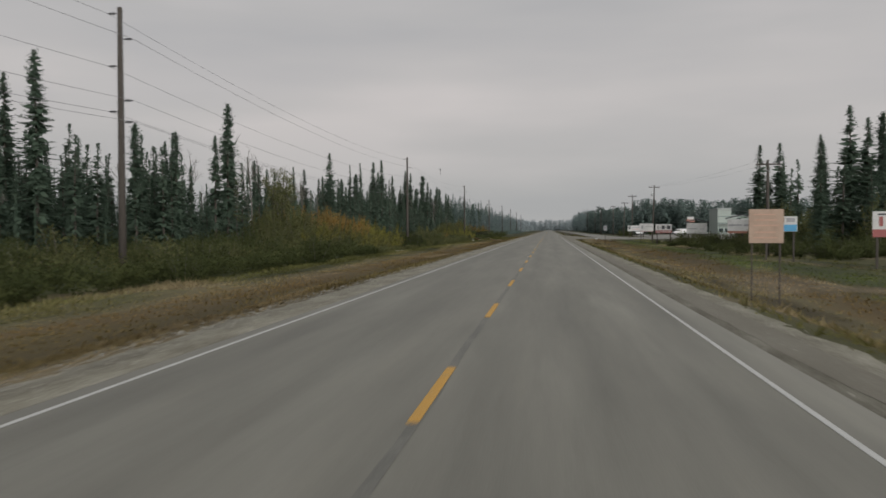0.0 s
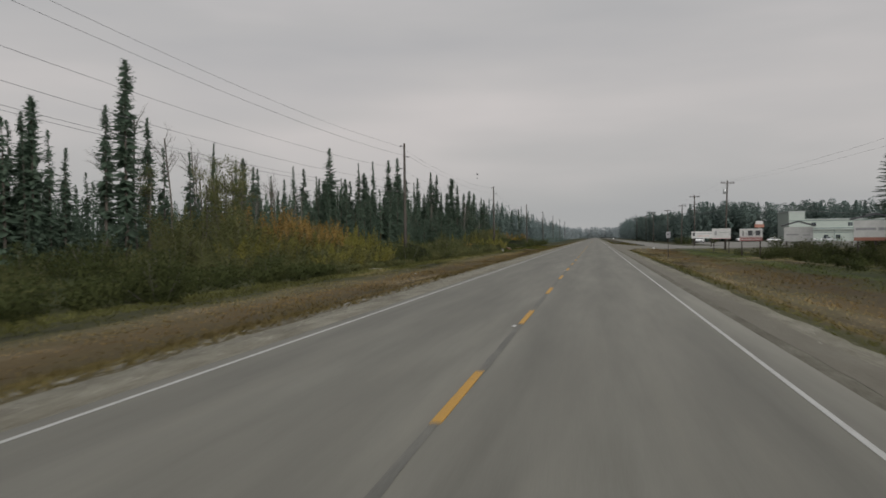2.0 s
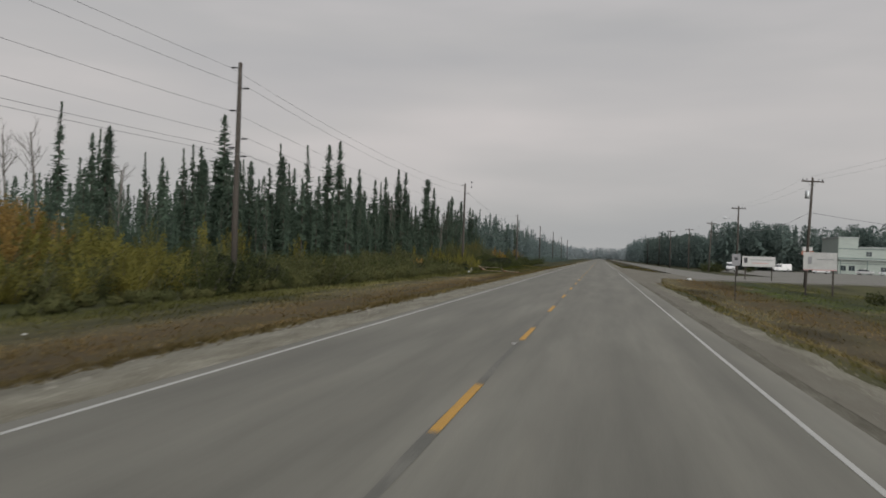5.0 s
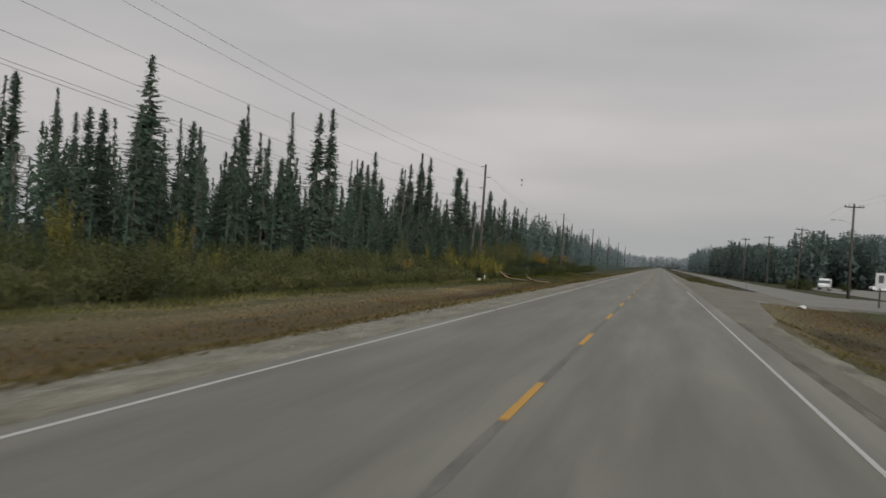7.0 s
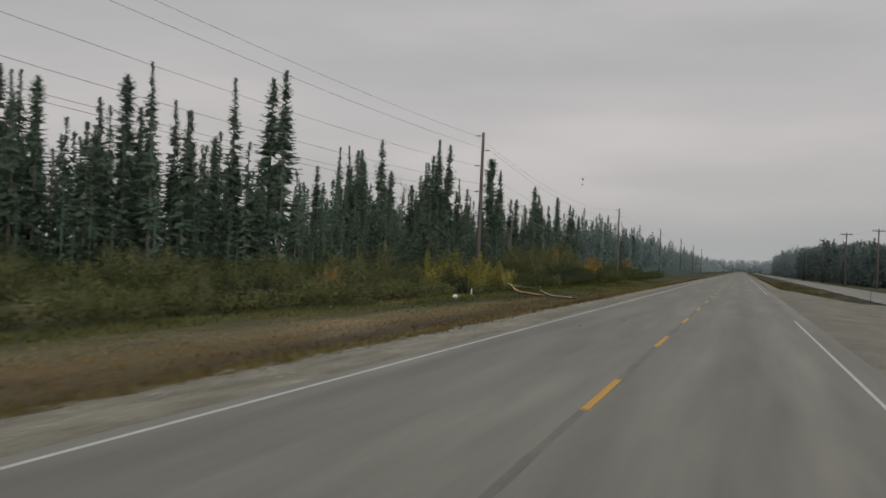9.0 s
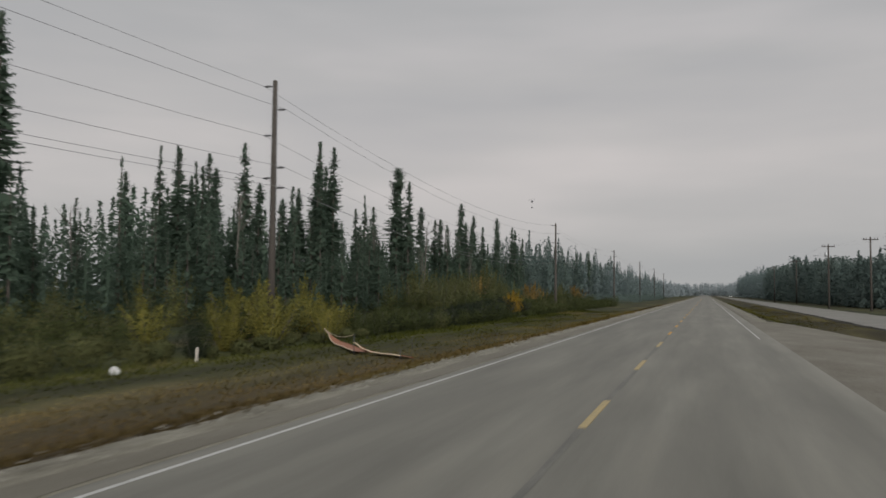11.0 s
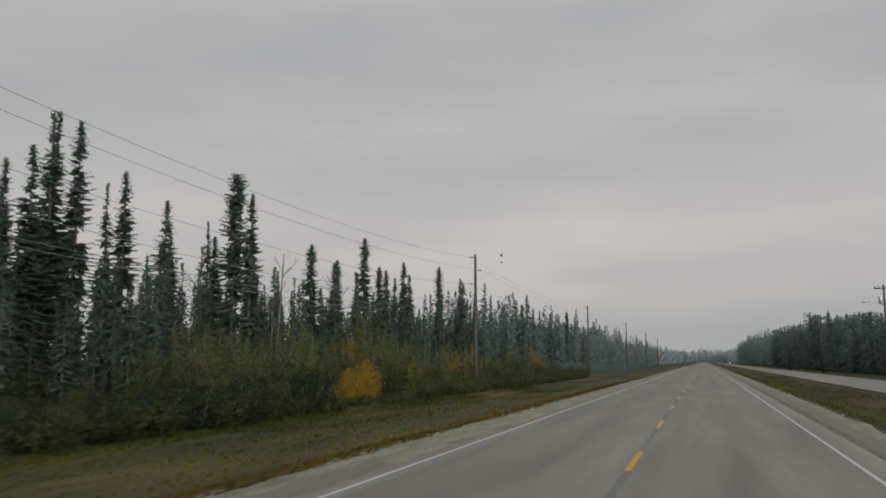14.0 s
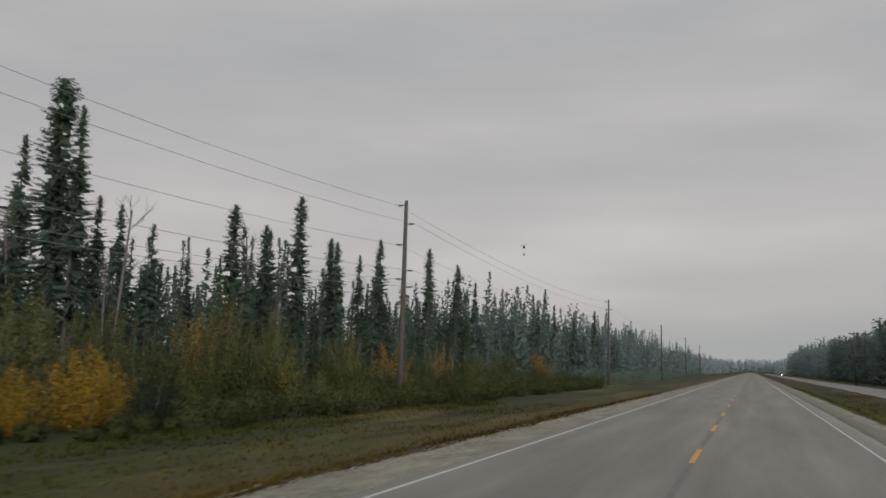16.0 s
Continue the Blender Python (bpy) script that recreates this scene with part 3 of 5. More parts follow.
TALL = [
    spruce_kind("tall narrow dark green spruce with a club-shaped top", "roadside spruces", 20, 2.1, 11, 270, club=0.36, spray=0.5, power=0.8, gaps=0.35),
    spruce_kind("tall narrow dark green spruce with ragged gaps", "roadside spruces", 20, 1.75, 12, 250, club=0.32, gaps=0.05, spray=0.48, power=0.75),
    spruce_kind("tall dark green spruce with a full lower crown", "roadside spruces", 20, 2.7, 13, 270, club=0.18, power=0.9, spray=0.56, gaps=0.35),
    spruce_kind("slender dark spruce with a thin spire top", "roadside spruces", 20, 1.7, 14, 240, club=0.0, power=0.85, spray=0.47),
]
BROAD = spruce_kind("big dark spruce with a broad open crown", "broad spruces", 22, 3.6, 15, 400, club=0.4, power=0.8, spray=0.6, gaps=0.15)
FILL = [
    spruce_kind("dark green spruce in the forest edge", "forest spruces", 15, 1.9, 21, 125, fine=0.42, club=0.2, spray=0.7, power=0.9),
    spruce_kind("dark green spruce in the forest edge", "forest spruces", 15, 2.3, 22, 125, fine=0.42, club=0.15, spray=0.74, power=1.0),
    spruce_kind("thin half-bare spruce in the forest edge", "forest spruces", 15, 0.95, 23, 100, fine=0.42, club=0.25, spray=0.6, bare=0.25),
    spruce_kind("dark green spruce in the forest edge", "forest spruces", 15, 1.6, 24, 120, fine=0.42, club=0.25, spray=0.66, power=0.85),
]
DEAD = [Kind("bare_tree", snag(14, 31 + k), ("trunk", "crown"), 14, "bare grey leafless tree at the forest edge", "tree", "bare trees") for k in range(2)]
M_DARK_LEAF = material("dark_shrub_leaves", [(0.36, (0.037, 0.046, 0.019)), (0.5, (0.048, 0.057, 0.022)), (0.64, (0.064, 0.070, 0.027))], 0.5, 4, 0.75, 0, vary=0.16, island=0.07, translucent=0.5, spec=0.04)
M_DEEP_LEAF = material("deep_green_hedge_leaves", [(0.36, (0.020, 0.027, 0.017)), (0.5, (0.027, 0.035, 0.021)), (0.64, (0.037, 0.044, 0.026))], 0.6, 4, 0.75, 0, vary=0.12, island=0.06, translucent=0.5, spec=0.04)
PARTS = ("stem",) * 5 + ("crown",)
WILLOW = [
    Kind("willow_shrub", shrub(3.2, 2.4, 51, 1750, M_WILLOW, 0.17, 20), PARTS, 3.4, "olive green willow shrub in the ditch", "shrub", "willow shrubs"),
    Kind("willow_shrub", shrub(2.6, 2.4, 52, 1700, M_WILLOW, 0.17, 20), PARTS, 2.8, "olive green willow shrub in the ditch", "shrub", "willow shrubs"),
    Kind("willow_shrub", shrub(2.8, 2.5, 53, 1750, M_DARK_LEAF, 0.17, 24, dome=True), PARTS, 3.0, "dark green willow shrub in the ditch", "shrub", "dark shrubs"),
]
POPLAR = [
    Kind("poplar_tree", shrub(8.0, 2.4, 41, 2300, M_PALE_LEAF, 0.21, 14, 1.0), PARTS, 8.4, "young poplar clump with dull green leaves", "tree", "young poplars"),
    Kind("poplar_tree", shrub(8.0, 1.8, 42, 2200, M_YELLOW_LEAF, 0.2, 11, 1.0), PARTS, 8.4, "young poplar with yellow autumn leaves", "tree", "yellow poplars"),
    Kind("poplar_tree", shrub(8.0, 2.2, 43, 2300, M_ORANGE_LEAF, 0.21, 13, 1.0), PARTS, 8.4, "young poplar with orange autumn leaves", "tree", "orange poplars"),
]
YELLOW = Kind("poplar_shrub", shrub(4.2, 1.7, 54, 3200, M_YELLOW_LEAF, 0.14, 14, 0.7), PARTS, 4.4, "bushy young poplar with yellow leaves", "shrub", "yellow shrubs")
ORANGE = Kind("poplar_shrub", shrub(4.2, 1.7, 55, 3200, M_ORANGE_LEAF, 0.14, 14, 0.7), PARTS, 4.4, "bushy young poplar with orange leaves", "shrub", "orange shrubs")

AMBER = Kind("poplar_shrub", shrub(4.2, 2.1, 56, 4400, M_AMBER_LEAF, 0.14, 34, dome=True), PARTS, 4.4, "round amber-yellow autumn bush at the ditch", "shrub", "amber shrubs")
HEDGE = Kind("dense_shrub", shrub(2.6, 1.6, 57, 2600, M_DEEP_LEAF, 0.13, 30, dome=True), PARTS, 2.75, "dense dark green rounded shrub at the ditch", "shrub", "dense shrubs")
AIRY = [Kind("poplar_tree", snag(12, 71 + k, 1150, M_PALE_LEAF, 0.3), ("trunk", "crown"), 12.3, "tall thin poplar with sparse pale olive leaves", "tree", "airy poplars") for k in range(2)]

# trees of the forest edge, stretch by stretch: x, y, height of the tip
rnd = random.Random(5)


def spruce_row(row):
    for x, y, top in row:
        kind = TALL[rnd.choice((0, 1, 2, 3, 0, 1))] if top > 12.5 else FILL[rnd.choice((0, 1, 3))]
        kind.put(x, y, top, turn=rnd.uniform(0, 6.28), wide=rnd.uniform(1.1, 1.45))


spruce_row([(-44, 69, 17.8), (-50, 73.2, 16.8), (-42, 71.8, 10.6), (-45, 80.8, 10.8), (-42, 83.2, 13.1), (-45, 98.1, 13.8), (-40.8, 105.8, 18.4), (-42, 104.3, 14.1), (-44, 101.3, 10.0), (-43, 116.5, 11.5), (-41.3, 119, 11.3), (-60, 181.7, 15.0), (-44, 93.7, 11.6), (-44, 97, 13.8), (-46, 98.3, 12.8), (-46, 94, 10.2), (-44, 115, 14.5), (-48, 79.9, 10.4), (-50, 87.4, 11.4), (-46, 95.6, 11.9)])
spruce_row([(-77.5, 199.8, 22.2), (-76, 207.5, 19.3), (-74, 207.2, 19.7), (-69, 225.1, 19.3), (-64, 218, 18.0), (-67, 206.1, 15.6), (-64, 205.7, 14.8), (-50, 185.9, 13.7), (-49, 188.8, 12.6), (-51, 193.4, 13.2), (-53, 203.5, 20.9), (-60, 179.8, 11.7), (-58, 211, 15.1), (-60, 232.7, 14.0), (-56, 228, 15.6), (-66, 194, 16.4), (-52, 208.4, 14.9), (-52, 210.8, 14.9), (-54, 215.8, 12.5)])
spruce_row([(-62, 228.7, 16.9), (-50, 218.7, 16.7), (-53.4, 226.3, 19.7), (-53, 232, 16.0), (-53.7, 241.1, 21.4), (-47.7, 241.7, 22.2), (-50.5, 243.8, 21.8), (-60.1, 296.6, 22.5), (-51.4, 302.2, 23.3), (-49.2, 297.8, 19.0), (-56.1, 334.8, 17.2), (-54, 296.6, 14.4), (-56, 272.1, 17.8), (-53, 229.7, 16.6), (-52.7, 235.9, 13.8), (-52, 269.8, 16.9), (-55, 279, 16.4)])
spruce_row([(-52, 295.6, 16.0), (-59.4, 283, 16.0), (-59.6, 287, 19.4), (-61.6, 292, 18.3), (-54, 285, 13.0), (-59.5, 300, 17.2), (-51, 295.8, 15.7), (-50.8, 301.6, 23.0), (-49.2, 302.9, 22.4), (-68.4, 341.9, 23.8), (-55, 324.3, 15.8), (-59.1, 338.1, 19.8), (-46.5, 326.9, 20.5), (-56.3, 362.1, 19.8), (-55.2, 367.9, 17.6), (-48, 372.8, 16.7), (-59.6, 322.1, 22.9), (-52, 297.5, 15.2), (-45.7, 291.5, 16.2), (-60.4, 320.2, 21.3), (-58, 269, 14.5), (-56, 275.7, 18.4), (-54, 276.2, 16.5), (-55, 274, 12.3), (-50, 270.8, 9.9), (-52, 283.3, 12.0), (-50, 291.9, 13.1)])
spruce_row([(-47.4, 362.1, 20.4), (-50, 389.3, 17.6), (-54, 420.6, 22.5), (-50, 425.9, 19.5), (-50, 435.9, 17.7), (-50, 333.2, 14.9), (-55, 341.4, 15.9), (-52, 342.4, 14.1), (-60, 358.7, 15.5), (-52, 362.2, 17.2), (-50, 374.7, 17.5), (-52, 387.5, 16.9), (-56, 403.5, 21.7), (-52, 430.5, 20.7), (-48, 479.3, 17.7), (-50, 507.5, 18.6), (-46, 515.5, 17.3), (-44, 536.6, 19.0)])
BROAD.put(-48.8, 326.8, 22.8, turn=1.0)
DEAD[1].put(-42, 144.5, 9.5)
DEAD[1].put(-42, 122.2, 11.6)
DEAD[0].put(-43, 126, 9.5)
# the forest between and behind them
def canopy(y):
    return 2.6 * smooth(120, 96, y) + 3.2 * smooth(165, 205, y) + 1.4 * smooth(255, 290, y)


for i in range(180):
    y = 20 + 410 * (i + rnd.random()) / 180
    x = -45 - 12 * rnd.random() ** 1.2
    kind = FILL[rnd.choice((0, 1, 3, 2, 0, 1, 3))]
    kind.put(x, y, rnd.uniform(4.5, 10.5) + canopy(y), turn=rnd.uniform(0, 6.28), wide=rnd.uniform(0.9, 1.25))
for i in range(44):
    y = 62 + 1.9 * i if i < 22 else 192 + 2.3 * (i - 22)
    FILL[i % 2].put(-44 - 6 * rnd.random(), y, rnd.uniform(6, 10.5) + canopy(y), turn=rnd.uniform(0, 6.28), wide=1.15)
for i in range(24):
    DEAD[rnd.randrange(2)].put(rnd.uniform(-58, -42), rnd.uniform(60, 400), rnd.uniform(7, 12.5), turn=rnd.uniform(0, 6.28))


def woods(name, spots, mat, label, kites=70, trunks=True, leafy=0.0, seed=1, grow=1.0):
    """A stretch of far forest as one mesh: x, y, height of each tree."""
    r = random.Random(seed)
    kites = int(kites * 1.7)
    c = Cloud(0.12)
    for x, y, h in spots:
        z = level(x, y) if abs(y) < 500 else level(x, 500)
        round_top = r.random() < leafy
        rad = h * (0.19 if round_top else r.uniform(0.12, 0.19))
        for k in range(kites):
            u = (k + r.random()) / kites
            u = 0.04 + 0.96 * u ** 0.85
            a = k * 2.4 + r.uniform(-0.4, 0.4)
            w = rad * (math.sin(min(1.0, u * 1.05) * 2.9) * 0.85 + 0.25 if round_top else (1 - u) ** 0.85 + 0.03) * r.uniform(0.2, 1.0)
            out = Vector((math.cos(a), math.sin(a), 0))
            p = Vector((x, y, z + u * h * 0.97)) + out * w
            d = (out * 0.9 + Vector((0, 0, r.uniform(-0.6, 0.4))) + unit(r) * 0.5).normalized()
            size = grow * h * r.uniform(0.05, 0.085) * (1.3 - 0.8 * u)
            c.leaf(p - d * size * 0.4, d, d.cross(unit(r)).normalized(), size, size * 0.6, out + UP * (0.15 + 0.5 * u))
        c.kite(Vector((x, y, z + h * 0.88)), Vector((0, 0, 1)), Vector((0, 1, 0)), h * 0.12, h * 0.02, UP + Vector((0, -1, 0)))
        if trunks:
            c.kite(Vector((x, y, z)), Vector((0, 0, 1)), Vector((1, 0, 0)), h * 0.9, 0.25, Vector((0, -1, 0)))
    return tagged(new(name, c.mesh(name, mat)), label, "forest", kind="stuff")


r2 = random.Random(9)
woods("forest", [(x, y, r2.uniform(6, 10.5) + canopy(y)) for x, y in [(r2.uniform(-80, -52), r2.uniform(10, 470)) for _ in range(640)]], M_SPRUCE, "dense dark spruce forest behind the roadside trees", 60, seed=2, grow=1.2)
woods("forest", [(r2.uniform(-52, -43), r2.uniform(10, 430), r2.uniform(4, 9)) for _ in range(420)], M_SPRUCE, "young dark spruces under the forest edge", 55, seed=12)
# spruce green turned pale and blue: distance haze put into the base colour
M_HAZED = material("hazed_far_woods", [(0.3, (0.118, 0.152, 0.150)), (0.5, (0.140, 0.176, 0.172)), (0.7, (0.16, 0.194, 0.19))], 0.08, 1.0, 0.95, 0, island=0.05, translucent=0.5, spec=0.04)
# mixed leaf green, lightened and blued to carry haze over the middle distance
M_MIXED_HAZED = material("hazed_mixed_leaves", [(0.36, (0.082, 0.112, 0.102)), (0.5, (0.100, 0.132, 0.120)), (0.64, (0.120, 0.148, 0.130))], 0.12, 1.5, 0.9, 0, island=0.1, translucent=0.5, spec=0.04)
woods("forest", [(-45 - 30 * r2.random() ** 1.5 + 3 * noise.noise((0, i * 0.05, 0)), 430 + 270 * i / 620, r2.choice((9, 11, 13, 13, 15, 17, 20)) * r2.uniform(0.95, 1.15)) for i in range(620)], M_MIXED_HAZED, "spruce forest along the road ahead", 70, leafy=0.1, seed=3)
# forest across the service road
def roadside_height(y):
    return (10.0 + 4.6 * smooth(385, 540, y) + 4.0 * smooth(560, 880, y)) * (1.0 + 0.3 * noise.noise((y * 0.035, 7, 0)))


woods("forest", [(30 + 18 * r2.random() ** 1.4, 372 + 258 * i / 520, roadside_height(372 + 258 * i / 520) * r2.uniform(0.72, 1.1)) for i in range(520)], M_MIXED_HAZED, "mixed forest along the service road", 90, leafy=0.55, trunks=False, seed=4, grow=1.5)
woods("forest", [(29.5 + 6 * r2.random(), 372 + 330 * i / 300, r2.uniform(3, 6)) for i in range(300)], M_MIXED_HAZED, "low growth at the foot of the forest", 50, leafy=0.8, trunks=False, seed=14, grow=1.4)
woods("forest", [(r2.uniform(40, 120), r2.uniform(372, 420), r2.uniform(12, 17)) for _ in range(220)], M_MIXED_HAZED, "mixed forest behind the store", 90, leafy=0.75, trunks=False, seed=5, grow=1.6)
woods("forest", [(r2.uniform(60, 130), r2.uniform(40, 190), r2.uniform(8, 14)) for _ in range(120)], M_MIXED_HAZED, "forest beyond the roadside signs", 80, leafy=0.4, trunks=False, seed=6)

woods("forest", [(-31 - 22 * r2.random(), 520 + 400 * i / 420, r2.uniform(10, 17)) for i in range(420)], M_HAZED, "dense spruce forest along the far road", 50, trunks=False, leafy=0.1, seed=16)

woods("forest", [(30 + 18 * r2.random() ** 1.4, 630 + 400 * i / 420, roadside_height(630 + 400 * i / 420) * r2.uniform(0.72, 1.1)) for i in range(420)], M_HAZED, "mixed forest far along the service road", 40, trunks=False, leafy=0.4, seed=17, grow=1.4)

# woods at the end of the road; their pale base colour holds the smoke haze
M_FAR = material("haze_pale_far_woods", [(0.3, (0.21, 0.245, 0.255)), (0.5, (0.24, 0.275, 0.285)), (0.7, (0.27, 0.305, 0.315))], 0.05, 0.5, 1.0, 0, island=0.08, translucent=0.5, spec=0.04)
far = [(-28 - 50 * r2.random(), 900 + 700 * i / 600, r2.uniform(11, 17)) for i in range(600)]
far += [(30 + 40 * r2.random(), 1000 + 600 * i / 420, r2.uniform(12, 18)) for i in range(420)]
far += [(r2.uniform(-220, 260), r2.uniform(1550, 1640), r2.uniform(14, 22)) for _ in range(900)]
ob = woods("backdrop", far, M_FAR, "forest at the end of the road, coloured pale with haze", 24, trunks=False, leafy=0.4, grow=2.2, seed=7)
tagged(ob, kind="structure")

# spruce clump among the signs, with broad poplars beside it
for x, y, top, k in [(35.4, 130, 14.5, 2), (32.3, 130, 14.2, 2), (38, 138, 13.0, 3), (33.5, 95, 15.0, 2), (35.4, 95.5, 13.7, 2), (30.45, 95, 11.9, 1), (37.5, 97, 14.5, 0), (40, 101, 14.0, 2), (34, 106, 12.0, 1), (44, 112, 13.5, 2), (32, 100, 9.5, 3), (43, 95, 13.0, 2), (29.5, 92, 8.0, 2)]:
    TALL[k].put(x, y, top, turn=rnd.uniform(0, 6.28), wide=1.5)
for x, y, top in [(33.8, 131, 11.8), (36.5, 133, 10.0), (38.2, 135, 11.0), (39.8, 137, 12.6), (41.5, 134, 9.5), (34.4, 134, 9.0), (31.4, 97, 9.0), (32.2, 93.5, 10.4), (36.6, 99, 12.2), (39, 97, 11.6), (41.5, 100, 11.0), (34.6, 92, 8.5), (42, 108, 12.0), (37, 110, 9.5)]:
    FILL[1].put(x, y, top, turn=x, wide=1.35)
for i in range(9):
    POPLAR[0].put(31.5 + 1.5 * i, rnd.uniform(122, 131), rnd.uniform(4.5, 7.0), turn=i, wide=1.4)
for i in range(14):
    POPLAR[0].put(rnd.uniform(31, 46), rnd.uniform(84, 136), rnd.uniform(3, 6), turn=rnd.uniform(0, 6.28), wide=1.2)
for i in range(60):
    WILLOW[rnd.choice((0, 2, 2))].put(rnd.uniform(22, 44), rnd.uniform(72, 150), scale=rnd.uniform(0.5, 1.0), turn=rnd.uniform(0, 6.28))
for x, y, sc in [(30, 128.5, 1.2), (33, 126, 1.5), (34.5, 127, 1.3), (36, 129, 1.5), (29.5, 112, 0.9), (31, 104, 1.0)]:
    WILLOW[2].put(x, y, scale=sc, turn=x)

def behind_hedge(x, y):
    """Growth is half as high behind the long dark hedge."""
    return 0.45 if 250 < y < 296 and -39 < x < -22 else 1.0


# willow belt between the verge and the forest
for i in range(240):
    y = 14 + 400 * (i + rnd.random()) / 240
    x = -19.8 - 11 * rnd.random() ** 1.3 + 0.8 * noise.noise((y * 0.05, 4, 0))
    if abs(x + 22.8) < 1.0 or (224 < y < 250 and x > -24.5):
        continue
    if (290 < y < 309 and x > -26) or (106 < y < 146 and x > -25):
        continue
    kind = WILLOW[rnd.choice((2, 2, 2, 2, 1) if y > 250 else (0, 1, 2, 2, 2) if y < 106 else (0, 0, 1, 1, 2))]
    kind.put(x, y, scale=(0.5 + 0.45 * rnd.random() + 0.25 * noise.noise((x * 0.2, y * 0.08, 5))) * (1 + 0.03 * (-20 - x)) * behind_hedge(x, y), turn=rnd.uniform(0, 6.28))


def thicket(spots, mat, label, leaves, seed):
    r = random.Random(seed)
    c = Cloud(0.2)
    for x, y, h in spots:
        z = level(x, y)
        for _ in range(leaves):
            o = unit(r)
            p = Vector((x, y, z + h * 0.45)) + Vector((o.x * h * 0.85, o.y * h * 0.85, o.z * h * 0.52)) * r.random() ** 0.4
            d = (unit(r) + Vector((0, 0, 0.5))).normalized()
            c.leaf(p, d, d.cross(unit(r)).normalized(), r.uniform(0.16, 0.34), r.uniform(0.07, 0.14), o + UP * 0.15)
    tagged(new("thicket", c.mesh("thicket", mat)), label, "thicket", kind="stuff")


thicket([(r2.uniform(-46, -22), r2.uniform(10, 250), r2.uniform(1.1, 2.6)) for _ in range(200)], M_WILLOW, "olive willow thicket in front of the forest", 200, 8)
thicket([(x, y, h * behind_hedge(x, y)) for x, y, h in [(r2.uniform(-47, -22), r2.uniform(10, 420), r2.uniform(1.1, 2.7)) for _ in range(280)]], M_DARK_LEAF, "dark green willow thicket in front of the forest", 190, 20)
thicket([(x, y, h * behind_hedge(x, y)) for x, y, h in [(r2.uniform(-48, -28), r2.uniform(10, 420), r2.uniform(1.8, 3.4)) for _ in range(170)]], M_DARK_LEAF, "dark undergrowth at the forest edge", 220, 9)
thicket([(r2.uniform(-22.5, -20.2), 12 + 400 * i / 300, r2.uniform(0.9, 1.7)) for i in range(70)], M_DARK_LEAF, "low dark green growth at the front of the ditch", 330, 19)
thicket([(r2.uniform(-22.5, -20.2), 12 + 400 * i / 300, r2.uniform(0.9, 1.7) * (0.45 if i < 101 or 158 < i < 179 else 1.0)) for i in range(70, 178)], M_WILLOW, "low olive growth at the front of the ditch", 330, 13)
thicket([(r2.uniform(-22.5, -20.2), 250 + 162 * i / 122, r2.uniform(0.9, 1.7) * (0.45 if 30 < i < 44 else 1.0)) for i in range(122)], M_DARK_LEAF, "low dark green growth along the ditch", 330, 18)
# the far willows take the same haze-tinted leaf colour
thicket([(r2.uniform(-46, -20), r2.uniform(420, 700), r2.uniform(2.0, 3.4)) for _ in range(300)], M_MIXED_HAZED, "willow thicket along the road ahead, coloured grey-green with haze", 150, 10)

# autumn poplars in the belt: x, y, height of the tip
for x, y, top in [(-30, 121, 4.8), (-30, 130.8, 4.9), (-34, 128.6, 5.4), (-31, 126, 3.9), (-25, 210.7, 1.3), (-30, 349.4, 4.5), (-30, 407.7, 5.0)]:
    ORANGE.put(x, y, top, turn=rnd.uniform(0, 6.28), wide=1.2)
for x, y, top in [(-25, 135, 1.6), (-23.6, 131.5, 1.7), (-27, 133, 2.6), (-29, 116, 3.0), (-28, 175.6, 1.2), (-25, 246, 2.7), (-27, 241, 3.0), (-29, 246, 2.7), (-21, 241.6, 1.9), (-22.5, 244, 1.8), (-28, 347.5, 1.6), (-28, 327, 2.8), (-31, 139, 2.5)]:
    YELLOW.put(x, y, top, turn=rnd.uniform(0, 6.28), wide=1.25)
for x, y, top, k in [(-38, 120.8, 7.6, 0), (-36, 122, 5.6, 0), (-40, 126, 7.8, 0), (-37, 128, 5.6, 0), (-38, 134, 5.5, 0), (-35, 115, 5.0, 0), (-33, 112, 4.0, 0), (-34, 141, 4.2, 0), (-36, 148, 4.5, 0), (-31, 136, 3.2, 0), (-33, 122, 5.4, 2), (-35, 131, 5.0, 2), (-32, 128, 4.6, 2), (-28, 118, 2.6, 0), (-27, 126, 2.8, 0), (-29, 108, 2.6, 0), (-37, 108, 4.6, 0)]:
    POPLAR[k].put(x, y, top, turn=rnd.uniform(0, 6.28), wide=1.1)
for x, y, top, k in [(-31, 175.9, 3.9, 1), (-34, 168, 4.6, 1), (-36, 164, 5.2, 1), (-37, 171, 4.2, 1), (-38, 158, 4.8, 0), (-34, 264, 4.2, 1), (-37, 261, 3.8, 1), (-33, 232, 3.0, 0), (-36, 243, 3.8, 0), (-38, 250, 4.5, 0), (-30, 250, 3.0, 1)]:
    POPLAR[k].put(x, y, top, turn=rnd.uniform(0, 6.28), wide=1.1)
for i in range(26):
    POPLAR[rnd.choice((0, 0, 0, 0, 2))].put(rnd.uniform(-44, -30), 300 + 4.2 * i, rnd.uniform(2.6, 6.2), turn=rnd.uniform(0, 6.28), wide=rnd.uniform(1.0, 1.4))
for x, y, top in [(-20.9, 134.4, 1.5), (-21.2, 137.5, 1.4), (-21.3, 141, 1.1), (-23.8, 145.5, 1.5)]:
    WILLOW[2].put(x, y, top, turn=rnd.uniform(0, 6.28))

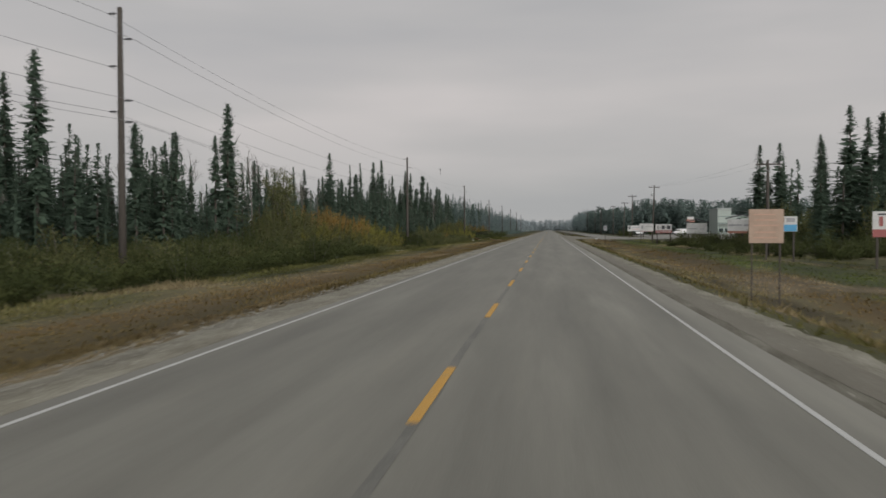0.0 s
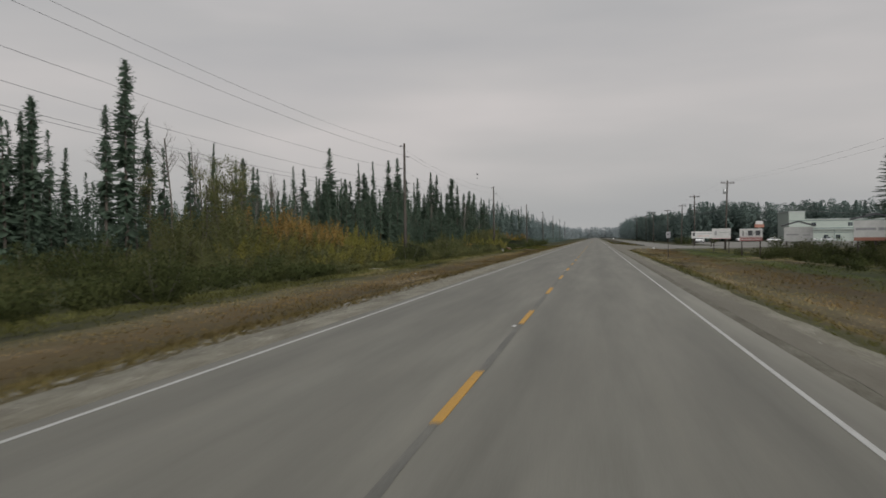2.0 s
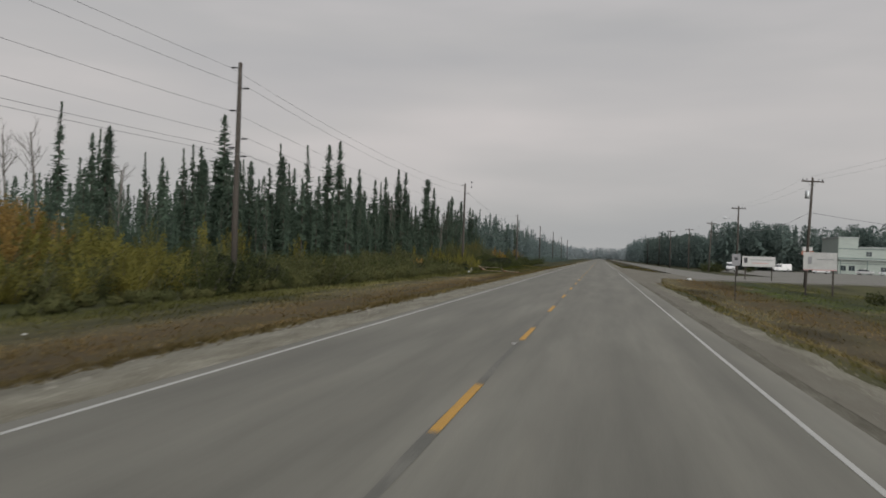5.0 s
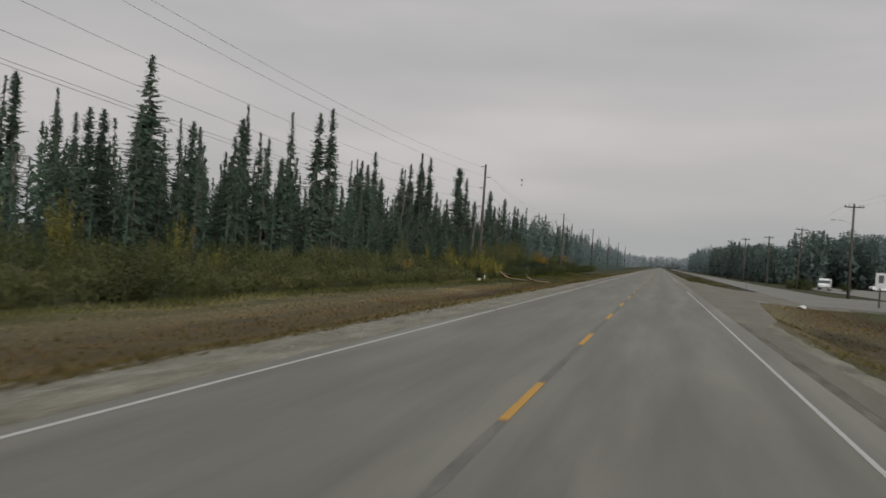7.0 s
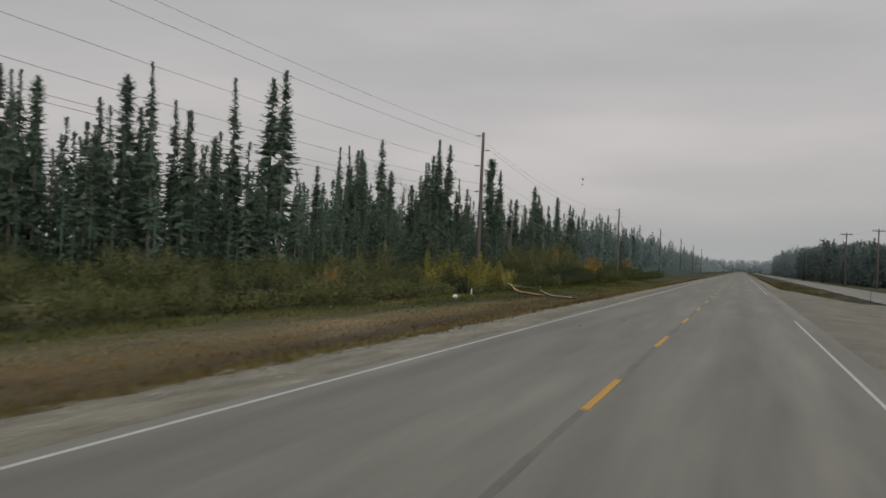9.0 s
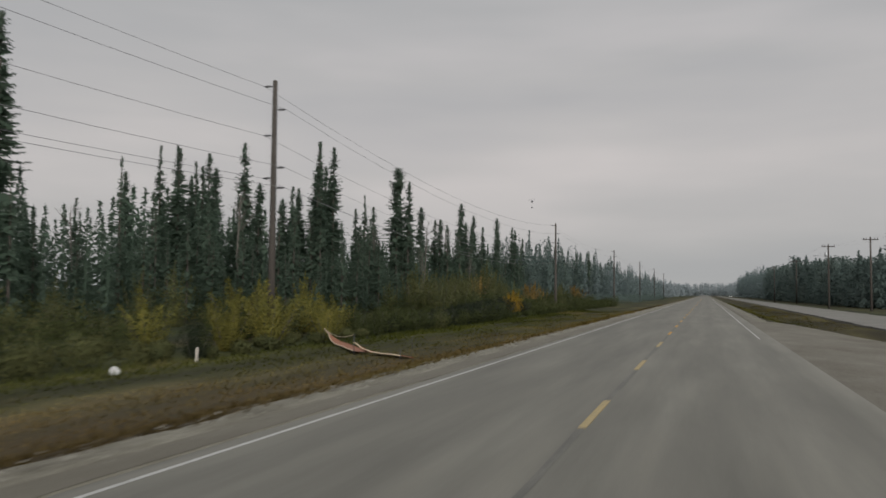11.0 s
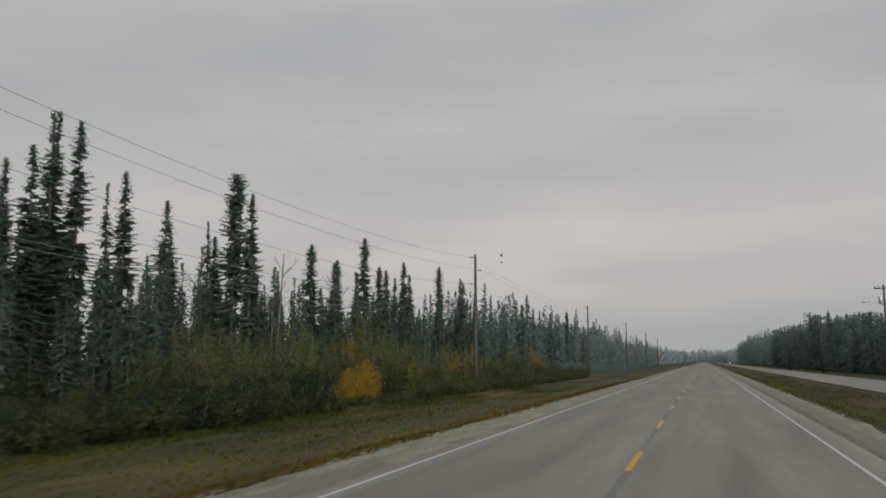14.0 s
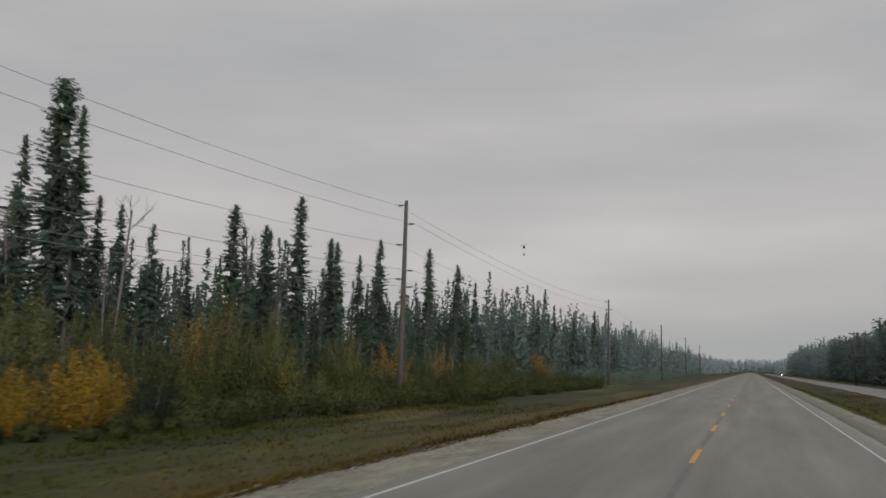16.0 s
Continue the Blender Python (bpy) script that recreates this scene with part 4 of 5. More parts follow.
for x, y, top, w in [(-23.3, 304.2, 2.35, 1.2), (-23.1, 301.0, 1.5, 1.0), (-24, 306.4, 1.9, 1.0), (-22.9, 298.0, 0.5, 1.0)]:
    AMBER.put(x, y, top, turn=y, wide=w)
for x, y, top in [(-23, 108, 1.0), (-22.5, 112, 1.2), (-24, 115.5, 1.7), (-22.3, 118, 1.0), (-24.3, 121, 1.9), (-22.4, 124.5, 1.3), (-24.6, 128.5, 2.0), (-22.6, 129.5, 1.5), (-26, 133, 2.6), (-27, 127, 3.4), (-27.5, 121, 3.0), (-24, 137, 1.5), (-23, 147.5, 0.7), (-25, 151, 0.9),
                  (-22.0, 231.8, 2.3), (-22.2, 236.2, 2.8), (-21.8, 242.2, 2.0), (-24, 228, 2.2), (-22.6, 246.5, 1.9), (-23.5, 239.5, 2.4)]:
    YELLOW.put(x, y, top, turn=y, wide=1.15)
for x, y, top in [(-40, 123.3, 9.3), (-41, 125.1, 9.5), (-40.5, 128, 9.8), (-39, 120.3, 8.0), (-41, 131, 9.0), (-39, 117, 7.8), (-42, 112, 8.2)]:
    AIRY[int(y) % 2].put(x, y, top, turn=y, wide=1.35)
for x, y, top in [(-33, 113.7, 4.9), (-33.5, 116.2, 4.7), (-34, 120, 5.1), (-32, 110, 3.6), (-30.5, 114.5, 3.6), (-37, 109, 6.2), (-38, 115, 6.8), (-39, 120.5, 7.0), (-27, 138.8, 1.8), (-26, 117, 1.9), (-25.5, 122, 1.6), (-36.5, 104, 4.8), (-33, 104, 3.0), (-38, 306, 5.0), (-37.5, 309.8, 5.4), (-38.5, 313.6, 5.2), (-36, 317, 4.6), (-37, 322, 5.2), (-33, 327.2, 7.8), (-34, 330, 7.2), (-33, 333.5, 6.3), (-32, 325, 5.0), (-35, 337, 6.5), (-30, 329, 4.0)]:
    POPLAR[0].put(x, y, top, turn=y, wide=1.1 if y > 250 else 1.25)
for x, y, top in [(-27.5, 125.5, 4.6), (-28, 129, 4.3), (-29, 121.5, 4.6), (-30, 117, 4.2), (-31.5, 124.6, 5.0), (-31.5, 128.3, 5.2), (-32.5, 131, 4.5)]:
    POPLAR[2].put(x, y, top, turn=y, wide=1.25)
for x, y, sc in [(-21.2, 246.8, 0.62), (-20.9, 249.6, 0.55), (-21.6, 252.4, 0.7), (-22.6, 248.4, 0.75), (-23.5, 251, 0.8), (25.8, 296.5, 0.85), (27.4, 297, 0.9), (29, 296.2, 0.85), (37, 303, 0.8), (31, 127, 1.6), (33, 125, 1.9), (35, 126, 1.8), (37, 125, 1.7), (30, 121, 1.1), (39, 127, 1.7), (29, 104, 0.9), (33, 92, 1.2), (36, 91, 1.5), (39, 93, 1.6)]:
    WILLOW[2].put(x, y, scale=sc, turn=x)
thicket([(r2.uniform(19, 46), r2.uniform(72, 152), r2.uniform(0.7, 1.5)) for _ in range(150)], M_DARK_LEAF, "dark low brush among the roadside signs", 200, 15)

# the autumn thicket filled out: olive, yellow and orange saplings from the ditch to the ridge
def ridge(y):
    return 4.6 + 1.5 * smooth(98, 116, y) - 0.9 * smooth(128, 136, y) - 3.4 * smooth(136, 152, y)


for i in range(18):
    y = 97 + 3.0 * i + rnd.uniform(-0.8, 0.8)
    kind = POPLAR[2] if 117 < y < 130 and i % 3 else POPLAR[0]
    kind.put(rnd.uniform(-35, -32), y, ridge(y) * rnd.uniform(0.85, 1.04), turn=rnd.uniform(0, 6.28), wide=1.5)
for i in range(20):
    y = 100 + 2.3 * i + rnd.uniform(-0.6, 0.6)
    kind = ORANGE if 119 < y < 127 and i % 2 else YELLOW if i % 3 == 0 or y > 131 else POPLAR[0]
    kind.put(rnd.uniform(-30, -27.5), y, (0.62 * ridge(y) + 0.1) * rnd.uniform(0.85, 1.05), turn=rnd.uniform(0, 6.28), wide=1.6)
for i in range(16):
    y = 108 + 2.0 * i + rnd.uniform(-0.5, 0.5)
    kind = YELLOW if i % 2 or y > 128 else WILLOW[0]
    kind.put(rnd.uniform(-25.6, -23.9), y, (0.8 + 0.9 * smooth(106, 120, y)) * rnd.uniform(0.8, 1.1), turn=rnd.uniform(0, 6.28), wide=1.4)
# grey-green poplars before the tall spruces
for i in range(12):
    y = 297 + 3.4 * i + rnd.uniform(-1.5, 1.5)
    POPLAR[0].put(rnd.uniform(-37, -31), y, 4.3 + 1.6 * smooth(280, 300, y) * rnd.uniform(0.6, 1.1), turn=rnd.uniform(0, 6.28), wide=1.35)
# dense dark shrubs at the pole, and the hedge before the tall spruces
for x, y, top, w in [(-20.9, 136.7, 1.5, 1.05), (-21.7, 138.6, 1.15, 0.9), (-22.2, 144.6, 1.25, 1.0), (-21.6, 146.6, 0.8, 0.9), (-22.0, 306.6, 0.95, 0.9), (-23.2, 309.2, 0.8, 1.0), (-21.2, 193.0, 0.5, 1.1), (-21.6, 196.5, 0.6, 1.1), (-20.6, 226.8, 0.7, 0.9)]:
    HEDGE.put(x, y, top, turn=y, wide=w)
for i in range(26):
    y = 252 + 1.7 * i
    HEDGE.put(-20.9 - 0.045 * max(0, y - 280) - (1.6 if i % 2 else 0.0) + rnd.uniform(-0.4, 0.4), y, max(0.15, 0.28 + 0.038 * (y - 260)) + rnd.uniform(-0.16, 0.12), turn=rnd.uniform(0, 6.28), wide=rnd.uniform(1.2, 1.5))
for i in range(26):
    y = 253 + 2.1 * i + rnd.uniform(-0.7, 0.7)
    FILL[(0, 1, 3)[i % 3]].put(rnd.uniform(-44.5, -40.5), y, rnd.uniform(4.2, 8.2), turn=rnd.uniform(0, 6.28), wide=rnd.uniform(1.25, 1.5))
# bare snags and thin poplars that rise out of the autumn thicket
for x, y, top, k in [(-41, 108, 13.5, 0), (-40, 112.5, 12.0, 1), (-43, 135, 10.8, 0), (-44, 150, 10.5, 1), (-45, 330, 13.0, 0), (-47, 352, 14.0, 1)]:
    DEAD[k].put(x, y, top, turn=y)

# ---- grass ----
M_GRASS = turf("dry_grass_blades", 2.0, 0.15, 0)


def grass(n, xa, xb, ya, yb, label, seed, tall=0.22):
    r = random.Random(seed)
    c = Cloud(0.05)
    for _ in range(n):
        x, y = r.uniform(xa, xb), r.uniform(ya, yb)
        if x > 4 and 149 + 44 * smooth(5.0, 9.6, x) < y < 263 - 26 * smooth(6.0, 10.5, x):
            continue
        lush = 0.75 + 0.8 * noise.noise((x * 0.35, y * 0.12, seed))
        z = level(x, y) - 0.02
        for k in range(2):
            d = Vector((r.uniform(-1.3, 1.3), r.uniform(-1.3, 1.3), 1)).normalized()
            p = Vector((x + r.uniform(-0.15, 0.15), y + r.uniform(-0.15, 0.15), z))
            c.leaf(p, d, Vector((r.uniform(-1, 1), r.uniform(-1, 1), 0)).normalized(), tall * lush * r.uniform(0.5, 1.3), 0.09, UP)
    tagged(new("grass", c.mesh("grass", M_GRASS)), label, "grass", kind="stuff")


grass(46000, -20.5, -5.6, 4, 345, "autumn grass on the verge, green, tan and rust", 61, 0.2)
grass(9000, -20.5, -18, 4, 345, "longer grass along the willow belt", 62, 0.4)
grass(9000, -6.6, -5.3, 4, 345, "green grass beside the gravel shoulder", 65, 0.17)
grass(20000, 5.8, 24, 12, 192, "dry brown grass in the roadside ditch", 63, 0.22)
grass(6000, 5.9, 13, 265, 400, "green grass strip beside the service road", 64, 0.18)

# ---- power lines ----
M_STEEL = material("galvanised_steel", [(0.3, (0.28, 0.29, 0.3)), (0.7, (0.42, 0.43, 0.44))], 5, 50, 0.5, 0.1, metal=0.8)
M_DARK = material("dark_insulator", [(0.3, (0.03, 0.03, 0.032)), (0.7, (0.06, 0.06, 0.062))], 8, 50, 0.5, 0.1)
M_WIRE = material("dull_wire", [(0.3, (0.09, 0.09, 0.095)), (0.7, (0.16, 0.16, 0.165))], 2, 20, 0.6, 0)
ARMS = [(13.95, -1), (12.5, 1), (11.0, -1), (9.05, 1), (8.45, -1), (7.85, 1)]


def tall_pole(x, y):
    ob = thing("utility_pole", "tall weathered wooden power pole with side insulators", "utility pole", pose(x, y, 0), "power poles")
    base = -1.45
    part_mesh("shaft", tubes("shaft", [([(0, 0, base), (0, 0, 4), (0, 0, 9), (0, 0, 14.25), (0, 0, 14.32)], [0.23, 0.2, 0.17, 0.135, 0.09], 12)], M_POLE), ob)
    for z, sg in ARMS:
        arm = tubes("insulator", [([(sg * 0.1, 0, z), (sg * 0.3, 0, z + 0.02)], [0.03, 0.03], 6)] + [([(sg * (0.3 + 0.09 * k), 0, z + 0.02), (sg * (0.36 + 0.09 * k), 0, z + 0.025)], [0.075, 0.045], 8) for k in range(4)] + [([(sg * 0.62, 0, z + 0.02), (sg * 0.72, 0, z + 0.02)], [0.035, 0.03], 6)], M_DARK)
        part_mesh("insulator", arm, ob, "dark side post insulator")
    part_mesh("ground_wire", tubes("ground_wire", [([(0.2, -0.05, base), (0.13, -0.05, 13.9)], [0.012, 0.012], 4)], M_WIRE), ob)
    return ob


POLE_Y = [-48, 44.4, 143, 237.7, 334.6, 430, 525, 620, 715]
POLES = list(zip([-22.8, -22.75, -23.2, -22.8, -22.7] + [-22.8] * 4, POLE_Y, [0, 0, 0, 0, -0.67, -0.4, 0, 0, 0]))  # x, y, how deep it is set
first = tall_pole(*POLES[0][:2])
for x, y, deep in POLES[1:]:
    copy_thing(first, pose(x, y, deep, 0, 0, random.uniform(-3, 3)))


def wire(points, sag, rad, label, group, name="power_wire", slack=-1):
    """A wire through the points; the span numbered slack hangs lower."""
    row = []
    for i, (p, q) in enumerate(zip(points, points[1:])):
        p, q = Vector(p), Vector(q)
        drop = 2.05 if i == slack else sag
        for k in range(12):
            s = k / 12
            row.append(p.lerp(q, s) - Vector((0, 0, drop * 4 * s * (1 - s))))
    row.append(Vector(points[-1]))
    runs = [(row, [rad] * len(row), 4)]
    return tagged(part_mesh(name, tubes(name, runs, M_WIRE), None), label, "wire", group)


for z, sg in ARMS:
    wire([(x + sg * 0.72, y, z + 0.04 + deep) for x, y, deep in POLES], 1.15, 0.011, "grey conductor wire strung between the wooden poles", "conductors", slack=3)


def cross_pole(x, y, top, lean=0.0, lamp=False, drum=False):
    ob = thing("utility_pole", "weathered wooden utility pole with a crossarm" + (" and street lamp" if lamp else ""), "utility pole", pose(x, y, 0, 0, lean, 0), "crossarm poles")
    base = -0.95
    part_mesh("shaft", tubes("shaft", [([(0, 0, base), (0, 0, top * 0.5), (0, 0, top)], [0.19, 0.155, 0.115], 10)], M_POLE), ob)
    part("crossarm", box(-1.15, 1.15, -0.17, -0.06, top - 0.5, top - 0.36, 0.015), M_POLE, ob)
    for sx in (-1, -0.6, 0.6, 1):
        part_mesh("insulator", tubes("insulator", [([(sx, -0.11, top - 0.36), (sx, -0.11, top - 0.27), (sx, -0.11, top - 0.2), (sx, -0.11, top - 0.12)], [0.02, 0.06, 0.05, 0.025], 8)], M_DARK), ob)
    for sg in (-1, 1):
        part_mesh("brace", tubes("brace", [([(sg * 0.6, -0.13, top - 0.46), (0, -0.14, top - 1.1)], [0.02, 0.02], 4)], M_STEEL), ob)
    if drum:
        part_mesh("transformer", tubes("transformer", [([(-0.42, 0, top - 2.3), (-0.42, 0, top - 2.25), (-0.42, 0, top - 1.5), (-0.42, 0, top - 1.4)], [0.2, 0.25, 0.25, 0.16], 14)], M_STEEL), ob, "grey metal drum transformer")
    if lamp:
        part_mesh("lamp_arm", tubes("lamp_arm", [([(0, 0, top - 2.6), (-0.8, 0, top - 2.2), (-1.9, 0, top - 2.05)], [0.035, 0.03, 0.028], 6)], M_STEEL), ob)
        part_mesh("lamp_head", tubes("lamp_head", [([(-1.8, 0, top - 2.03), (-2.0, 0, top - 2.02), (-2.35, 0, top - 2.05), (-2.55, 0, top - 2.1)], [0.05, 0.12, 0.13, 0.05], 10)], M_STEEL), ob)
    return ob


SIDE = [(21.9, 83, 8.3, 0, 0, 0), (23.4, 185.7, 11.2, 2.2, 0, 1), (24, 236.2, 11.2, 0, 1, 0), (26.8, 296, 11.2, 2.0, 0, 0), (26.6, 341, 11.2, 0, 0, 0), (23.0, 361, 11.2, 0, 1, 1), (24.5, 434, 11.2, 0, 0, 0), (22.8, 486, 11.2, 0, 0, 0)]
for x, y, top, lean, lamp, drum in SIDE:
    cross_pole(x, y, top, lean, bool(lamp), bool(drum))
for dx in (-1, 1):
    wire([(x + dx + math.sin(radians(lean)) * top, y, top - 0.12) for x, y, top, lean, _, _ in SIDE], 0.5, 0.006, "thin wire strung between the crossarm poles", "side line wires")
wire([(24, 236.2, 7.4), (23.6, 185.7, 7.4), (72, 205, 5.5)], 1.0, 0.022, "black service cable between pole and store", "service cables")

# ---- signs ----
M_BOARD_WHITE = material("faded_white_sign", [(0.3, (0.246, 0.246, 0.244)), (0.5, (0.315, 0.315, 0.307)), (0.7, (0.367, 0.367, 0.357))], 1.5, 20, 0.7, 0.05)
M_BOARD_PINK = material("faded_plywood_sign", [(0.3, (0.174, 0.122, 0.093)), (0.5, (0.233, 0.168, 0.128)), (0.7, (0.273, 0.209, 0.163))], 2.5, 30, 0.8, 0.2)
M_RED = material("faded_red_paint", [(0.3, (0.142, 0.039, 0.036)), (0.7, (0.194, 0.055, 0.052))], 3, 30, 0.6, 0.05)
M_BLUE = material("sign_blue_paint", [(0.3, (0.032, 0.142, 0.258)), (0.7, (0.058, 0.207, 0.336))], 2, 20, 0.6, 0.05)
M_BLACK = material("dark_sign_print", [(0.3, (0.025, 0.025, 0.03)), (0.7, (0.05, 0.05, 0.055))], 3, 30, 0.6, 0.05)
M_GREY_PRINT = material("grey_sign_print", [(0.3, (0.14, 0.14, 0.15)), (0.7, (0.22, 0.22, 0.23))], 3, 30, 0.6, 0.05)
M_FAINT = material("faint_brown_print", [(0.3, (0.24, 0.15, 0.11)), (0.7, (0.32, 0.21, 0.16))], 8, 40, 0.7, 0.05)
M_PINK = material("faded_pink_print", [(0.3, (0.30, 0.17, 0.17)), (0.7, (0.38, 0.22, 0.22))], 3, 30, 0.6, 0.05)
M_PALE_PRINT = material("pale_sign_print", [(0.3, (0.300, 0.285, 0.277)), (0.7, (0.380, 0.364, 0.356))], 3, 30, 0.7, 0.05)
M_BROWN_PRINT = material("brown_sign_print", [(0.3, (0.16, 0.07, 0.05)), (0.7, (0.22, 0.10, 0.07))], 3, 30, 0.6, 0.05)


def sign(x0, x1, y, z0, z1, mat, label, posts=2, turn=0.0, marks=(), cat="sign", roof=False, deep=0.06, slim=0.07):
    """A board on posts that faces the traffic; marks: (u0, u1, v0, v1, material, part name) in shares of the board."""
    xc, w = (x0 + x1) / 2, x1 - x0
    ob = thing("roadside_sign", label, cat, pose(xc, y, 0, 0, 0, turn), "roadside signs")
    ground = min(level(x0, y), level(x1, y)) - 0.15
    part("board", box(-w / 2, w / 2, -deep / 2, deep / 2, z0, z1, 0.012), mat, ob)
    for k in range(posts):
        px = 0 if posts == 1 else -w / 2 + w * (0.1 + 0.8 * k / (posts - 1))
        part("post", box(px - slim, px + slim, deep / 2, deep / 2 + 1.8 * slim, ground, z1 - 0.1, 0.01), M_POLE, ob)
    for u0, u1, v0, v1, mm, pn in marks:
        part(pn, box(-w / 2 + w * u0, -w / 2 + w * u1, -deep / 2 - 0.012, -deep / 2 - 0.003, z0 + (z1 - z0) * v0, z0 + (z1 - z0) * v1), mm, ob)
    if roof:
        for sg in (-1, 1):
            bm = box(-0.08, 0.08, -0.2, 0.25, 0, math.hypot(w / 2 + 0.3, 0.55))
            r = part("gable_board", bm, M_BLACK, ob)
            r.matrix_basis = Matrix.Translation((sg * (w / 2 + 0.3), 0, z1 + 0.1)) @ Matrix.Rotation(-sg * math.atan2(w / 2 + 0.3, 0.55), 4, "Y")
    return ob


def lines(u0, u1, vs, h, mm):
    return [(u0 + 0.03 * (i % 2), u1 - 0.05 * ((i + 1) % 3), v, v + h, mm, "text_bar") for i, v in enumerate(vs)]


sign(8.33, 9.53, 31, 1.22, 2.44, M_BOARD_PINK, "faded pinkish plywood notice board on thin posts", 2, -2, lines(0.14, 0.86, (0.14, 0.3, 0.5, 0.66, 0.82), 0.045, M_FAINT), slim=0.025)
sign(18.36, 20.95, 70, 1.5, 2.72, M_BOARD_WHITE, "white and blue billboard on posts in the grass", 3, -4, [(0.02, 0.98, 0.02, 0.46, M_BLUE, "blue_panel"), (0.06, 0.62, 0.6, 0.9, M_BLACK, "dark_panel"), (0.68, 0.92, 0.62, 0.9, M_GREY_PRINT, "picture_panel")])
sign(22.0, 25.2, 57, 1.17, 2.83, M_BOARD_WHITE, "white and red billboard on posts in the grass", 3, -4, [(0.0, 1.0, 0.0, 0.3, M_RED, "red_panel"), (0.12, 0.2, 0.42, 0.8, M_RED, "text_bar"), (0.27, 0.6, 0.42, 0.8, M_RED, "text_bar"), (0.1, 0.85, 0.85, 0.92, M_BLACK, "text_bar")])
sign(26.6, 30.6, 124, 1.1, 3.1, M_BOARD_WHITE, "weathered white billboard with a brown lower band", 3, -6, [(0.0, 1.0, 0.0, 0.16, M_BROWN_PRINT, "lower_band"), (0.05, 0.5, 0.52, 0.64, M_GREY_PRINT, "text_bar"), (0.55, 0.95, 0.5, 0.64, M_GREY_PRINT, "text_bar")], roof=True)
sign(23.4, 26.6, 140, 0.98, 2.68, M_BOARD_WHITE, "plain faded white billboard with a dark gabled frame", 2, -4, [(0.08, 0.5, 0.42, 0.5, M_GREY_PRINT, "text_bar"), (0.65, 0.9, 0.4, 0.46, M_GREY_PRINT, "text_bar")], roof=True)
sign(18.7, 21.34, 142, 1.05, 2.55, M_BOARD_WHITE, "white shop sign with dark bars and a red strip", 2, -4, [(0.0, 1.0, 0.02, 0.26, M_RED, "red_strip"), (0.05, 0.95, 0.11, 0.17, M_PALE_PRINT, "text_bar"), (0.0, 1.0, 0.29, 0.33, M_RED, "red_line"), (0.13, 0.18, 0.44, 0.84, M_BLACK, "text_bar"), (0.27, 0.31, 0.58, 0.66, M_BLACK, "dot"), (0.37, 0.57, 0.44, 0.84, M_BLACK, "text_bar"), (0.62, 0.66, 0.58, 0.66, M_BLACK, "dot"), (0.7, 0.9, 0.44, 0.84, M_BLACK, "text_bar")])
sign(18.5, 21.15, 165, 1.27, 2.8, M_BOARD_WHITE, "weathered white sign with a faint grey drawing", 2, -6, [(0.14, 0.26, 0.35, 0.75, M_GREY_PRINT, "drawing"), (0.4, 0.9, 0.6, 0.64, M_GREY_PRINT, "text_bar"), (0.0, 1.0, 0.0, 0.05, M_PINK, "lower_edge")])
sign(19.9, 24.0, 205, 1.25, 2.6, M_BOARD_WHITE, "white sign with a pink line and dark drawing", 2, -6, [(0.06, 0.16, 0.35, 0.85, M_BLACK, "drawing"), (0.25, 0.92, 0.62, 0.7, M_GREY_PRINT, "text_bar"), (0.3, 0.8, 0.3, 0.38, M_PINK, "text_bar")])
sign(10.9, 11.5, 153, 1.5, 2.35, M_GREY_PRINT, "small weathered grey road sign on one post", 1, 0, [(0.3, 0.7, 0.45, 0.7, M_BLACK, "symbol")], deep=0.02, slim=0.04)

# ---- store with lot ----
M_SIDING = material("pale_green_siding", [(0.3, (0.168, 0.196, 0.178)), (0.5, (0.203, 0.230, 0.212)), (0.7, (0.230, 0.253, 0.234))], 0.4, 12, 0.6, 0.1, stretch=(1, 1, 6))
M_TRIM = material("dark_green_trim", [(0.3, (0.06, 0.09, 0.08)), (0.7, (0.1, 0.13, 0.12))], 1, 12, 0.6, 0.1)
M_ROOF = material("pale_metal_roof", [(0.3, (0.182, 0.201, 0.194)), (0.7, (0.243, 0.258, 0.251))], 0.3, 8, 0.6, 0.1, metal=0.1)
M_GLASS = bpy.data.materials.new("dark_glass")
M_GLASS.use_nodes = True
g = M_GLASS.node_tree.nodes["Principled BSDF"]
g.inputs["Base Color"].default_value, g.inputs["Roughness"].default_value, g.inputs["IOR"].default_value = (0.02, 0.025, 0.03, 1), 0.06, 1.5


